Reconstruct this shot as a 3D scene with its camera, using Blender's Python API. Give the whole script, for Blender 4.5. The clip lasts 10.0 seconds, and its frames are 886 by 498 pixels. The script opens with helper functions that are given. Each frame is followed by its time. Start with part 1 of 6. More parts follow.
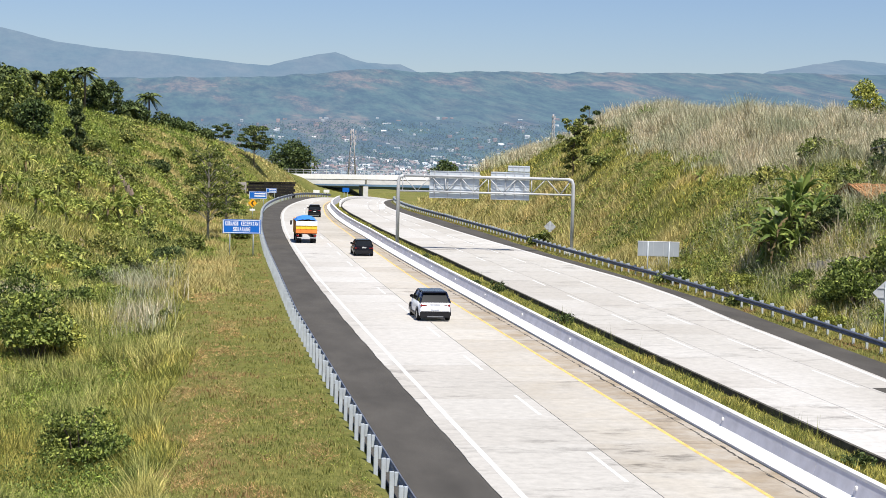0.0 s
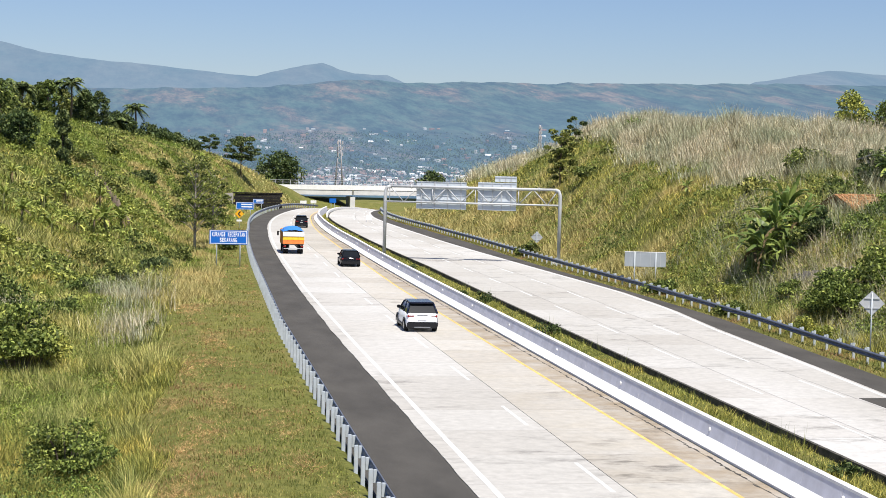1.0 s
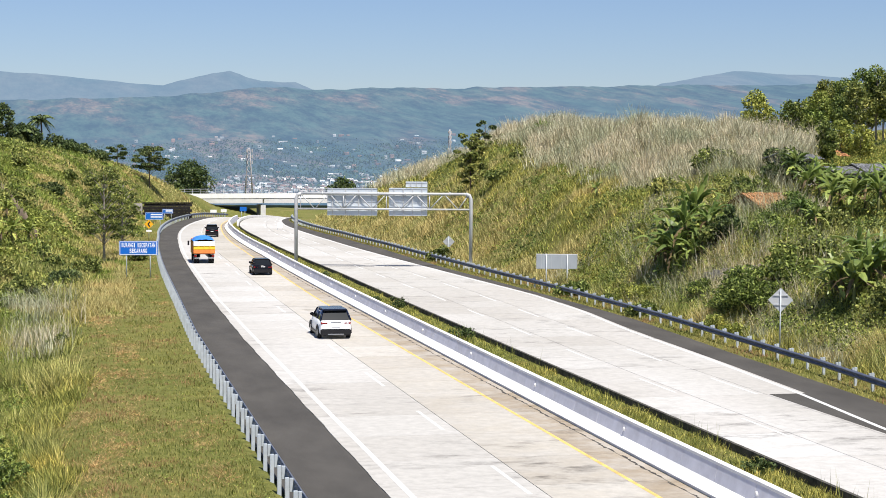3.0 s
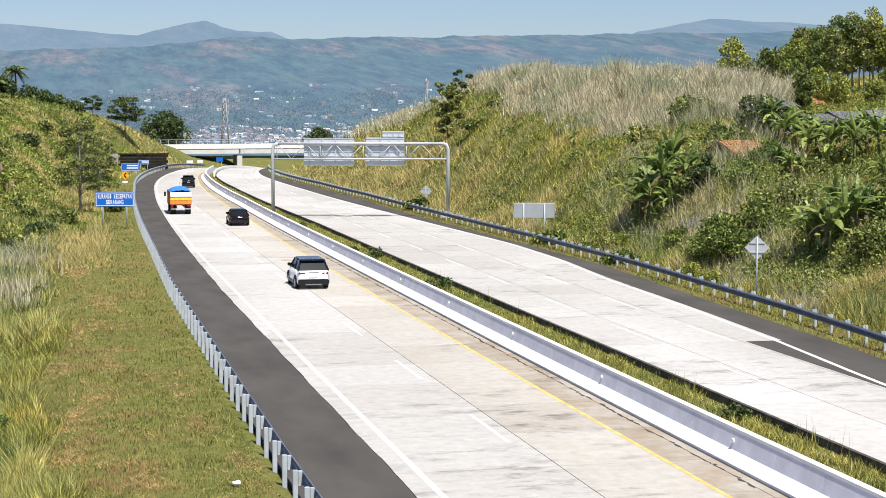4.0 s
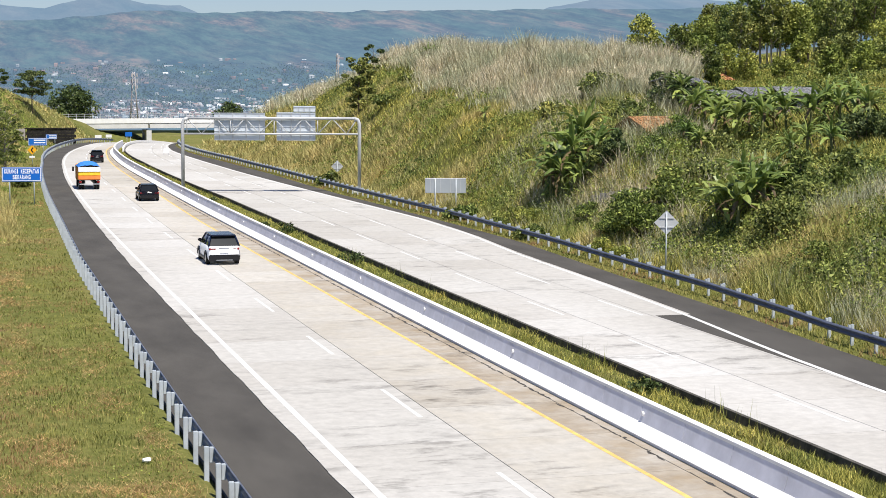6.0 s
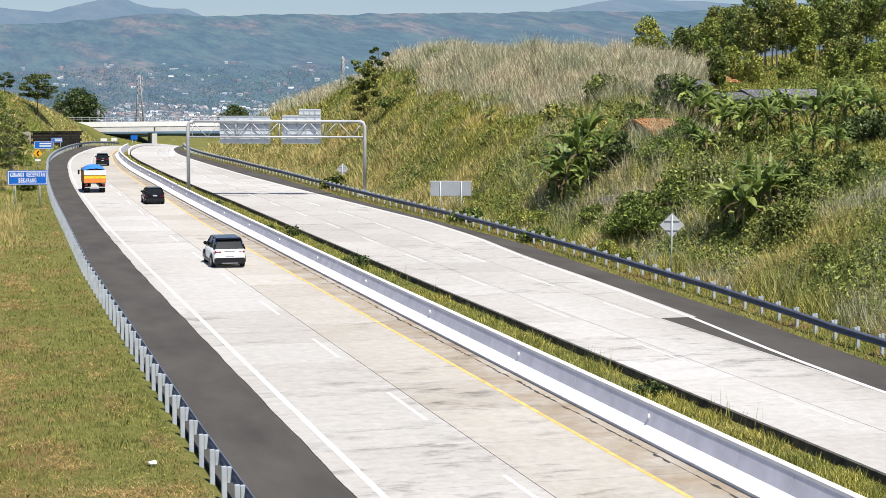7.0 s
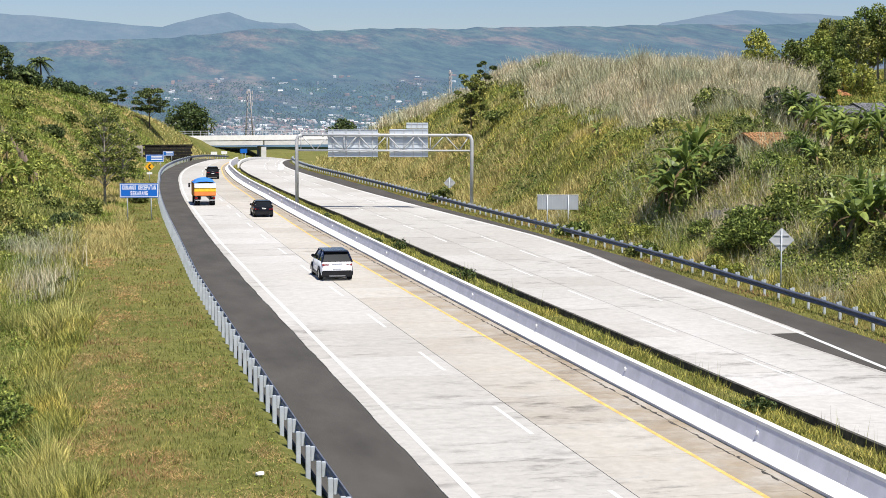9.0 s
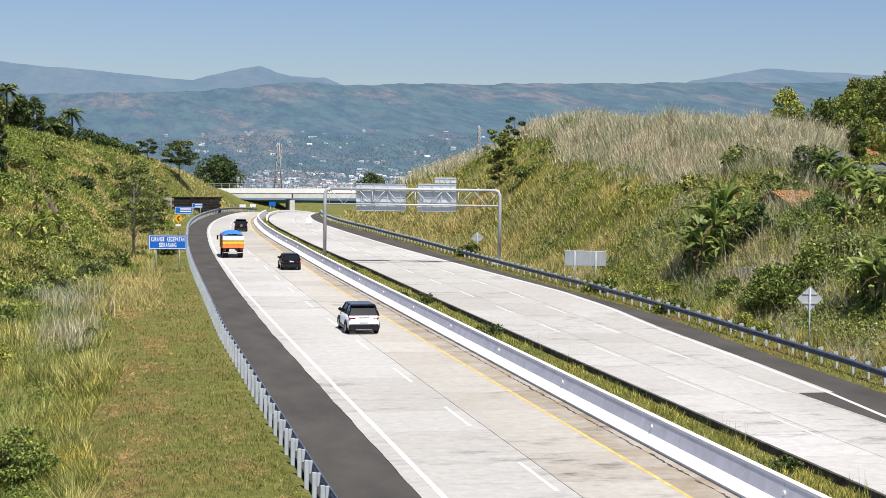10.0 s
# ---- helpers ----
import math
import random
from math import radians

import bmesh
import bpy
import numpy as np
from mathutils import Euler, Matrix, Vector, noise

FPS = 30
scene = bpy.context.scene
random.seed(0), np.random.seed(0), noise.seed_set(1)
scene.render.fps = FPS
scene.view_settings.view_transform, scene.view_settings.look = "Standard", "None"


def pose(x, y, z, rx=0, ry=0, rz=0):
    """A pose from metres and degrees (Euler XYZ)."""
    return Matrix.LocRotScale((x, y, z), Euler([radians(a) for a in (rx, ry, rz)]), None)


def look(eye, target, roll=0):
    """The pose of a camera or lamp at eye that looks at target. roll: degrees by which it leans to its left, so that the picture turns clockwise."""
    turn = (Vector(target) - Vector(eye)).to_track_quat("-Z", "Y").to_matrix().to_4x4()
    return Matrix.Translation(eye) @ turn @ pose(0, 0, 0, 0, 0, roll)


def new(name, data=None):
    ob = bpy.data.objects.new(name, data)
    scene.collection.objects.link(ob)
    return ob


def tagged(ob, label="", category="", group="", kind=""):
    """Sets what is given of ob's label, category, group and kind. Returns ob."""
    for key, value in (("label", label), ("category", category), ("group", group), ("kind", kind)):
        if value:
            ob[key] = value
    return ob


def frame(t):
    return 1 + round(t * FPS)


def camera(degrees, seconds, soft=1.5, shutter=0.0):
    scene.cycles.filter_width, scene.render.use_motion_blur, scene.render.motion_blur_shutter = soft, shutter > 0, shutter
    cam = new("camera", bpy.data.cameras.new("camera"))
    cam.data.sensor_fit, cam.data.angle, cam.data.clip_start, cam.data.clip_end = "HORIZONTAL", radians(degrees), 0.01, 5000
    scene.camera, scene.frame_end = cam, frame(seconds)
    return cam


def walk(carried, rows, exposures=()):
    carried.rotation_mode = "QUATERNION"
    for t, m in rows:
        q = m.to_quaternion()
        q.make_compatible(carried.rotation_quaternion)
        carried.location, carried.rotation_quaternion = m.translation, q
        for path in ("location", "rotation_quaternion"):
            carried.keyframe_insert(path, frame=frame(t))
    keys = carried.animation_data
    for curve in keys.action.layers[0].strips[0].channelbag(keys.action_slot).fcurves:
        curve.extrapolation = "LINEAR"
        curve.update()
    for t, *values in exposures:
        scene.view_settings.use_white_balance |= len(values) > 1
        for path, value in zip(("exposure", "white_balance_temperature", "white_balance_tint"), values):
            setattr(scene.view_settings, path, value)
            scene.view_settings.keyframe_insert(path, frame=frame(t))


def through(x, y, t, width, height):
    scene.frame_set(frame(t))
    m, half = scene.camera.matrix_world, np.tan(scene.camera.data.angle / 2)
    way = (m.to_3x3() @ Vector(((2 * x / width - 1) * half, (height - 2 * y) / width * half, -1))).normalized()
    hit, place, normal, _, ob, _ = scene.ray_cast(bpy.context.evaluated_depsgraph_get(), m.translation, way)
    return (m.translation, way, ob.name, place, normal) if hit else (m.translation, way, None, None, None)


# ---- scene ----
# The camera stands on an overpass, turning and tilting by hand.
EYE = Vector((0.0, 0.0, 9.95))


def turned(t, right, up, lean):
    a, b = radians(right), radians(up)
    way = Vector((math.sin(a) * math.cos(b), math.cos(a) * math.cos(b), math.sin(b)))
    return t, look(EYE, EYE + way * 100, lean)


cam = camera(29.35, 10.0, soft=0.55)
walk(cam, [
    turned(0.0, 9.284, -3.518, 1.371), turned(0.5, 9.603, -3.217, 1.394), turned(1.0, 9.715, -3.148, 1.351),
    turned(1.5, 9.964, -3.032, 1.287), turned(2.0, 10.745, -2.728, 1.021), turned(2.5, 11.487, -2.543, 0.822),
    turned(2.7, 12.159, -2.597, 0.586), turned(3.8, 13.153, -4.337, 0.206), turned(4.0, 13.467, -4.627, 0.046),
    turned(4.5, 14.398, -5.27, 0.0), turned(5.0, 15.261, -5.551, 0.072), turned(5.5, 16.476, -5.502, 0.237),
    turned(7.0, 16.289, -5.366, 0.138), turned(7.5, 15.115, -5.382, 0.063), turned(8.0, 14.716, -5.414, 0.025),
    turned(8.5, 14.333, -5.429, -0.002), turned(9.0, 12.665, -4.912, 0.085), turned(9.5, 12.19, -3.898, 0.403),
    turned(10.0, 11.73, -3.063, 0.641),
], [(0.0, 0.7), (4.3, 0.75), (5.0, 0.66), (8.5, 0.66), (10.0, 0.6)])

# ---- daylight ----
world = bpy.data.worlds.new("world")
scene.world = world
world.use_nodes = True
wn = world.node_tree.nodes
sky = wn.new("ShaderNodeTexSky")
sky.sky_type, sky.sun_disc = "NISHITA", False
sky.sun_elevation, sky.sun_rotation = radians(62), radians(166)
sky.air_density, sky.dust_density, sky.ozone_density, sky.altitude = 1.1, 0.3, 3.0, 600
wn["Background"].inputs[1].default_value = 0.056
tint = wn.new("ShaderNodeMix")
tint.data_type, tint.blend_type = "RGBA", "MULTIPLY"
tint.inputs[0].default_value, tint.inputs[7].default_value = 1.0, (0.84, 0.9, 1.13, 1)
world.node_tree.links.new(sky.outputs[0], tint.inputs[6])
world.node_tree.links.new(tint.outputs[2], wn["Background"].inputs[0])
sun = new("sun", bpy.data.lights.new("sun", "SUN"))
sun.data.energy, sun.data.angle, sun.data.color = 4.2, radians(0.53), (1.0, 0.95, 0.87)
SA, SE = radians(166), radians(62)
sun.matrix_world = look((100 * math.sin(SA) * math.cos(SE), 100 * math.cos(SA) * math.cos(SE), 100 * math.sin(SE)), (0, 0, 0))


# ---- materials ----
class Nodes:
    """A small builder of node materials."""

    def __init__(self, name, rough=0.8, metal=0.0, spec=0.3):
        self.m = bpy.data.materials.new(name)
        self.m.use_nodes = True
        self.t = self.m.node_tree
        self.b = self.t.nodes["Principled BSDF"]
        self.b.inputs["Roughness"].default_value = rough
        self.b.inputs["Metallic"].default_value = metal
        self.b.inputs["Specular IOR Level"].default_value = spec

    def add(self, kind, **kw):
        n = self.t.nodes.new(kind)
        for k, v in kw.items():
            n.inputs[k].default_value = v
        return n

    def link(self, a, b):
        self.t.links.new(a, b)

    def place(self, scale=(1, 1, 1)):
        g = self.add("ShaderNodeNewGeometry")
        v = self.add("ShaderNodeVectorMath")
        v.operation = "MULTIPLY"
        self.link(g.outputs["Position"], v.inputs[0])
        v.inputs[1].default_value = scale
        return v.outputs[0]

    def noise(self, scale, detail=4, rough=0.55, stretch=(1, 1, 1)):
        n = self.add("ShaderNodeTexNoise", Scale=scale, Detail=detail, Roughness=rough)
        self.link(self.place(stretch), n.inputs["Vector"])
        return n.outputs[0]

    def ramp(self, fac, stops):
        r = self.add("ShaderNodeValToRGB")
        while len(r.color_ramp.elements) < len(stops):
            r.color_ramp.elements.new(0.5)
        for e, (p, c) in zip(r.color_ramp.elements, stops):
            e.position, e.color = p, (*c, 1) if len(c) == 3 else c
        self.link(fac, r.inputs[0])
        return r.outputs[0]

    def mix(self, fac, a, b, how="MIX"):
        n = self.add("ShaderNodeMix")
        n.data_type, n.blend_type = "RGBA", how
        for v, i in ((fac, 0), (a, 6), (b, 7)):
            if isinstance(v, (int, float)):
                n.inputs[i].default_value = v
            elif isinstance(v, tuple):
                n.inputs[i].default_value = (*v, 1)
            else:
                self.link(v, n.inputs[i])
        return n.outputs[2]

    def bump(self, fac, strength=0.3, dist=0.02):
        n = self.add("ShaderNodeBump", Strength=strength, Distance=dist)
        self.link(fac, n.inputs["Height"])
        self.link(n.outputs[0], self.b.inputs["Normal"])

    def colour(self, c):
        if isinstance(c, tuple):
            self.b.inputs["Base Color"].default_value = (*c, 1)
        else:
            self.link(c, self.b.inputs["Base Color"])
        return self.m


def plain(name, c, rough=0.6, metal=0.0, vary=0.12, scale=3.0):
    n = Nodes(name, rough, metal)
    f = n.noise(scale, 5, 0.6)
    lo, hi = tuple(x * (1 - vary) for x in c), tuple(min(1, x * (1 + vary)) for x in c)
    return n.colour(n.ramp(f, [(0.3, lo), (0.7, hi)]))


def concrete(name="pavement_concrete", dirt=(1, 1, 1)):
    n = Nodes(name, 0.85)
    info = n.add("ShaderNodeObjectInfo")
    base = n.ramp(info.outputs["Random"], [(0.0, (0.49, 0.47, 0.438)), (0.5, (0.525, 0.509, 0.48)), (1.0, (0.55, 0.537, 0.511))])
    grain = n.ramp(n.noise(2.2, 8, 0.7), [(0.3, (0.8, 0.8, 0.8)), (0.7, (1.05, 1.05, 1.05))])
    c = n.mix(1.0, base, grain, "MULTIPLY")
    streak = n.ramp(n.noise(0.7, 8, 0.72, (0.5, 1.1, 1)), [(0.53, (1, 1, 1)), (0.68, (0.38, 0.375, 0.37))])
    where = n.ramp(n.noise(0.11, 3, 0.5, (1, 0.7, 1)), [(0.46, (0.08, 0.08, 0.08)), (0.6, (1, 1, 1))])
    c = n.mix(where, c, n.mix(1.0, c, streak, "MULTIPLY"))
    tyre = n.ramp(n.noise(0.09, 3, 0.5, (1, 0.3, 1)), [(0.4, (0.9, 0.89, 0.87)), (0.65, (1.04, 1.04, 1.04))])
    c = n.mix(1.0, c, tyre, "MULTIPLY")
    brown = n.ramp(n.noise(0.5, 6, 0.65), [(0.34, dirt), (0.85, (1, 1, 1))])
    c = n.mix(1.0, c, brown, "MULTIPLY")
    n.bump(n.noise(14, 4, 0.6, (1, 1, 1)), 0.15, 0.01)
    return n.colour(c)


def asphalt():
    n = Nodes("asphalt", 0.9)
    c = n.ramp(n.noise(0.5, 6, 0.6, (1, 0.35, 1)), [(0.3, (0.052, 0.048, 0.042)), (0.7, (0.09, 0.083, 0.073))])
    g = n.ramp(n.noise(30, 3, 0.7), [(0.3, (0.75, 0.75, 0.75)), (0.7, (1.25, 1.25, 1.25))])
    n.bump(n.noise(60, 2, 0.5), 0.4, 0.01)
    return n.colour(n.mix(1.0, c, g, "MULTIPLY"))


def soil():
    n = Nodes("grassy_ground", 0.95, spec=0.1)
    big = n.ramp(n.noise(0.07, 5, 0.6), [(0.3, (0.13, 0.145, 0.04)), (0.5, (0.18, 0.182, 0.055)), (0.7, (0.23, 0.2, 0.08))])
    small = n.ramp(n.noise(1.8, 8, 0.75), [(0.3, (0.45, 0.5, 0.4)), (0.7, (1.3, 1.25, 1.2))])
    earth = n.ramp(n.noise(0.22, 4, 0.6), [(0.62, (0, 0, 0)), (0.72, (1, 1, 1))])
    c = n.mix(1.0, big, small, "MULTIPLY")
    c = n.mix(earth, c, n.mix(1.0, (0.21, 0.13, 0.07), small, "MULTIPLY"))
    n.bump(n.noise(5, 6, 0.7), 0.8, 0.15)
    return n.colour(c)


def leafy(name, dark, mid, light, rough=0.6, through=0.2, dead=False):
    n = Nodes(name, rough, spec=0.25)
    g = n.add("ShaderNodeNewGeometry")
    info = n.add("ShaderNodeObjectInfo")
    a = n.ramp(g.outputs["Random Per Island"], [(0.0, dark), (0.5, mid), (1.0, light)])
    hue = n.ramp(info.outputs["Random"], [(0.0, (0.85, 0.9, 0.8)), (1.0, (1.15, 1.1, 1.0))])
    c = n.mix(1.0, a, hue, "MULTIPLY")
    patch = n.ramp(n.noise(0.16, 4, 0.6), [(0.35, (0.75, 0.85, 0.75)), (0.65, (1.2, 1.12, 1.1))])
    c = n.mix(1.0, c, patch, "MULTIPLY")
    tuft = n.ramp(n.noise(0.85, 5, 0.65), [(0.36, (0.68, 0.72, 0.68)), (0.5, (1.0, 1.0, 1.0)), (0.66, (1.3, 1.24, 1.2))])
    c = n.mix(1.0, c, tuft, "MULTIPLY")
    if dead:
        gone = n.ramp(n.noise(0.3, 5, 0.65), [(0.5, (0, 0, 0)), (0.6, (1, 1, 1))])
        c = n.mix(gone, c, n.mix(0.8, c, (0.36, 0.2, 0.1)))
    n.colour(c)
    t = n.add("ShaderNodeBsdfTranslucent")
    n.link(c, t.inputs[0])
    s = n.add("ShaderNodeMixShader", Fac=through)
    n.link(n.b.outputs[0], s.inputs[1])
    n.link(t.outputs[0], s.inputs[2])
    n.link(s.outputs[0], n.t.nodes["Material Output"].inputs[0])
    return n.m


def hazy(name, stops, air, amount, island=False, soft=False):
    """Far land: its own colours, plus the haze of several kilometres as surface glow."""
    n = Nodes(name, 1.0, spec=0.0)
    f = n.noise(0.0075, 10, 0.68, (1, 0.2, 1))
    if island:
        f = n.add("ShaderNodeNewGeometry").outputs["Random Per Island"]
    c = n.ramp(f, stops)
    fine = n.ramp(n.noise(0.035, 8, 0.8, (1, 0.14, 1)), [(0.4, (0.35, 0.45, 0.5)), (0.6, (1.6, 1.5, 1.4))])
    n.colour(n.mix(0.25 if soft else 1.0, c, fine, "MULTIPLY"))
    # Haze is put into the surface as bluish emission.
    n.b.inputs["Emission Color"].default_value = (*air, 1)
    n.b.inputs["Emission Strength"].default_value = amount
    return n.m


M = {
    "concrete": concrete(), "concrete_warm": concrete("fast_lane_concrete", (0.95, 0.91, 0.84)), "concrete_tan": concrete("dirt_stained_concrete", (0.66, 0.55, 0.41)), "asphalt": asphalt(), "soil": soil(),
    "joint": plain("joint_dirt_and_strips", (0.06, 0.055, 0.05), 0.95),
    "white_paint": plain("white_road_paint", (0.64, 0.635, 0.615), 0.7, 0, 0.1, 1.5),
    "yellow_paint": plain("worn_yellow_road_paint", (0.7, 0.46, 0.15), 0.8, 0, 0.3, 1.6),
    # Face tinted lavender for sky-lit shade; foot and cap whiter as sunlit.
    "barrier": plain("barrier_concrete", (0.62, 0.62, 0.68), 0.85, 0, 0.12, 1.2),
    "barrier_white": plain("whitened_concrete", (0.8, 0.79, 0.77), 0.8, 0, 0.08, 1.0),
    "kerb_dark": plain("dark_slab_edge", (0.075, 0.07, 0.06), 0.95, 0, 0.6, 2.0),
    "zinc": plain("galvanised_steel", (0.48, 0.52, 0.55), 0.55, 0.15, 0.15, 2.0),
    # Beam steel darkened for the shade on its face; posts keep plain zinc.
    "rail_dark": plain("shaded_rail_steel", (0.13, 0.145, 0.19), 0.45, 0.3, 0.25, 1.5),
    "grey_pole": plain("grey_painted_steel", (0.5, 0.51, 0.52), 0.55, 0.1, 0.1, 1.0),
    "panel_back": plain("aluminium_sign_back", (0.58, 0.62, 0.66), 0.5, 0.1, 0.06, 0.6),
    "sign_grey": plain("weathered_sign_back", (0.36, 0.39, 0.42), 0.55, 0.1, 0.08, 0.6),
    "blue": plain("blue_sign_sheet", (0.008, 0.13, 0.52), 0.5, 0, 0.06, 1.0),
    "white": plain("white_sign_sheet", (0.82, 0.82, 0.82), 0.5, 0, 0.04, 1.0),
    "amber": plain("amber_sign_sheet", (0.85, 0.42, 0.02), 0.5, 0, 0.05, 1.0),
    "black": plain("black_paint", (0.012, 0.012, 0.014), 0.4, 0, 0.2, 2.0),
    "bark": plain("bark", (0.17, 0.13, 0.1), 0.95, 0, 0.35, 4.0),
    "bark_pale": plain("pale_bark", (0.36, 0.32, 0.27), 0.95, 0, 0.25, 4.0),
    "bridge": plain("bridge_concrete", (0.62, 0.61, 0.59), 0.85, 0, 0.12, 0.5),
    "black_wall": plain("blackened_stone_wall", (0.018, 0.016, 0.015), 0.95, 0, 0.6, 0.9),
    "grey_wall": plain("grey_wall_plaster", (0.34, 0.31, 0.29), 0.9, 0, 0.2, 0.7),
    "tile": leafy("terracotta_roof_tile", (0.166, 0.085, 0.048), (0.365, 0.181, 0.091), (0.498, 0.265, 0.143), 0.9, 0.0),
    "tin": plain("tin_roof", (0.26, 0.26, 0.26), 0.5, 0.3, 0.2, 0.8),
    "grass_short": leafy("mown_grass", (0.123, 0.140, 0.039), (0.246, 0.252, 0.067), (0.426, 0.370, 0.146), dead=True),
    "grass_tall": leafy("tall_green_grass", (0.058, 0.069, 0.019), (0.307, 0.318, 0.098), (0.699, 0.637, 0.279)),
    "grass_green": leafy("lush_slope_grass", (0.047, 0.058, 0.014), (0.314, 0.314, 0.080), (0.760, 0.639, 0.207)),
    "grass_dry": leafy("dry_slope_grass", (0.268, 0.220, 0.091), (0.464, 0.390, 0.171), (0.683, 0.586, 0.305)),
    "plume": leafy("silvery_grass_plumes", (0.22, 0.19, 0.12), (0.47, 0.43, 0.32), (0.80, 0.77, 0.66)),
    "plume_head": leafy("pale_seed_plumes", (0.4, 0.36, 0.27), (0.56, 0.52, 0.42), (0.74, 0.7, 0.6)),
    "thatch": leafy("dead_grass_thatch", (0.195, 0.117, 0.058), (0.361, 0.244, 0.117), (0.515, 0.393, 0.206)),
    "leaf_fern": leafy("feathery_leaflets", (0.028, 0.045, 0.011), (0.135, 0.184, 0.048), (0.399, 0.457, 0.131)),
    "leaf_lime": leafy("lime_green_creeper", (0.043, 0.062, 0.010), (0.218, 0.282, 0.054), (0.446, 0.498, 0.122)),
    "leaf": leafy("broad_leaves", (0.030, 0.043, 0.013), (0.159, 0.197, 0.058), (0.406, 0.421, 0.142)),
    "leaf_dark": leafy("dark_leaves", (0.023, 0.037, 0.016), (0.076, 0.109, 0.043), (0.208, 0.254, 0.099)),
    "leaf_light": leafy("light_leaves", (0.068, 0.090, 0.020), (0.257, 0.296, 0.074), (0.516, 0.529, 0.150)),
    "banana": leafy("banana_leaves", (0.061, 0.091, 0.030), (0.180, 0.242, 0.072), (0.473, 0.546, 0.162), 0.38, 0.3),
    "banana_dry": leafy("withered_banana_leaves", (0.054, 0.036, 0.021), (0.140, 0.098, 0.056), (0.272, 0.208, 0.120)),
    "far_hill": hazy("hillside_haze_glow", [(0.32, (0.012, 0.03, 0.022)), (0.46, (0.025, 0.045, 0.032)), (0.54, (0.035, 0.045, 0.032)), (0.6, (0.085, 0.065, 0.045)), (0.68, (0.032, 0.038, 0.028))], (0.222, 0.34, 0.54), 0.36),
    "far_peak": hazy("mountain_haze_glow", [(0.35, (0.03, 0.05, 0.045)), (0.65, (0.06, 0.07, 0.06))], (0.262, 0.385, 0.6), 0.4, soft=True),
}


# ---- building helpers ----
def mesh(name, verts, faces, material):
    me = bpy.data.meshes.new(name)
    me.from_pydata([tuple(v) for v in verts], [], [tuple(int(i) for i in f) for f in faces])
    me.materials.append(material)
    return me


def tris_mesh(name, verts, faces, material, smooth=False):
    """A mesh from arrays: verts (n, 3), faces (m, 3 or 4)."""
    me = bpy.data.meshes.new(name)
    verts, faces = np.asarray(verts, dtype=np.float32), np.asarray(faces, dtype=np.int32)
    k = faces.shape[1]
    me.vertices.add(len(verts))
    me.vertices.foreach_set("co", verts.ravel())
    me.loops.add(faces.size)
    me.loops.foreach_set("vertex_index", faces.ravel())
    me.polygons.add(len(faces))
    me.polygons.foreach_set("loop_start", np.arange(len(faces), dtype=np.int32) * k)
    me.update(calc_edges=True)
    me.validate()
    if smooth:
        me.shade_smooth()
    me.materials.append(material)
    return me


def part(name, data, material=None, parent=None, label="", m=None):
    """Links a bmesh or a mesh as one object, under parent if given."""
    if isinstance(data, bmesh.types.BMesh):
        me = bpy.data.meshes.new(name)
        data.to_mesh(me)
        data.free()
        me.materials.append(material)
        data = me
    ob = new(name, data)
    if parent:
        ob.parent = parent
    if m is not None:
        ob.matrix_basis = m
    return tagged(ob, label)


def thing(name, label, category, group="", m=None, kind=""):
    ob = new(name)
    if m is not None:
        ob.matrix_basis = m
    return tagged(ob, label, category, group, kind)


def box(bm, x0, x1, y0, y1, z0, z1, bevel=0.0, m=None):
    vs = bmesh.ops.create_cube(bm, size=1.0)["verts"]
    for v in vs:
        v.co = Vector((x0 + (v.co.x + 0.5) * (x1 - x0), y0 + (v.co.y + 0.5) * (y1 - y0), z0 + (v.co.z + 0.5) * (z1 - z0)))
    if bevel:
        es = list({e for v in vs for e in v.link_edges})
        vs = list({v for f in bmesh.ops.bevel(bm, geom=es, offset=bevel, segments=2, affect="EDGES")["faces"] for v in f.verts} | {v for v in vs if v.is_valid})
    if m is not None:
        bmesh.ops.transform(bm, matrix=m, verts=[v for v in vs if v.is_valid])
    return bm


def tube(bm, points, radii, sides=8):
    """A tapered tube through points."""
    rings = []
    pts = [Vector(p) for p in points]
    for i, p in enumerate(pts):
        d = (pts[min(i + 1, len(pts) - 1)] - pts[max(i - 1, 0)]).normalized()
        a = d.orthogonal().normalized() if not rings else (ax - d * ax.dot(d)).normalized()
        ax = a
        b = d.cross(a)
        rings.append([bm.verts.new(p + (a * math.cos(k * math.tau / sides) + b * math.sin(k * math.tau / sides)) * radii[i]) for k in range(sides)])
    for r, q in zip(rings, rings[1:]):
        for k in range(sides):
            bm.faces.new((r[k], r[(k + 1) % sides], q[(k + 1) % sides], q[k])).smooth = True
    bm.faces.new(rings[0][::-1])
    bm.faces.new(rings[-1])
    return bm


# ---- plan of the road: s runs along the yellow line, o across it to the right ----
CURVE = (17.1, 0.289, 10.573, -18.134, 5.632, 16.156)
BEND, RADIUS = 300.0, 270.0


def ref(s):
    u = min(max(s, 20.0), BEND) / 300.0
    x = sum(c * u ** k for k, c in enumerate(CURVE))
    a = math.atan(sum(k * c * u ** (k - 1) for k, c in enumerate(CURVE) if k) / 300.0)
    if s < 20:
        return x + (s - 20) * math.sin(a), s, a
    if s <= BEND:
        return x, s, a
    turn = (s - BEND) / RADIUS
    return x + RADIUS * (math.cos(a) - math.cos(a + turn)), BEND + RADIUS * (math.sin(a + turn) - math.sin(a)), a + turn


def fall(s):
    return -7.0 * (max(0.0, s - 292.0) / 100.0) ** 2


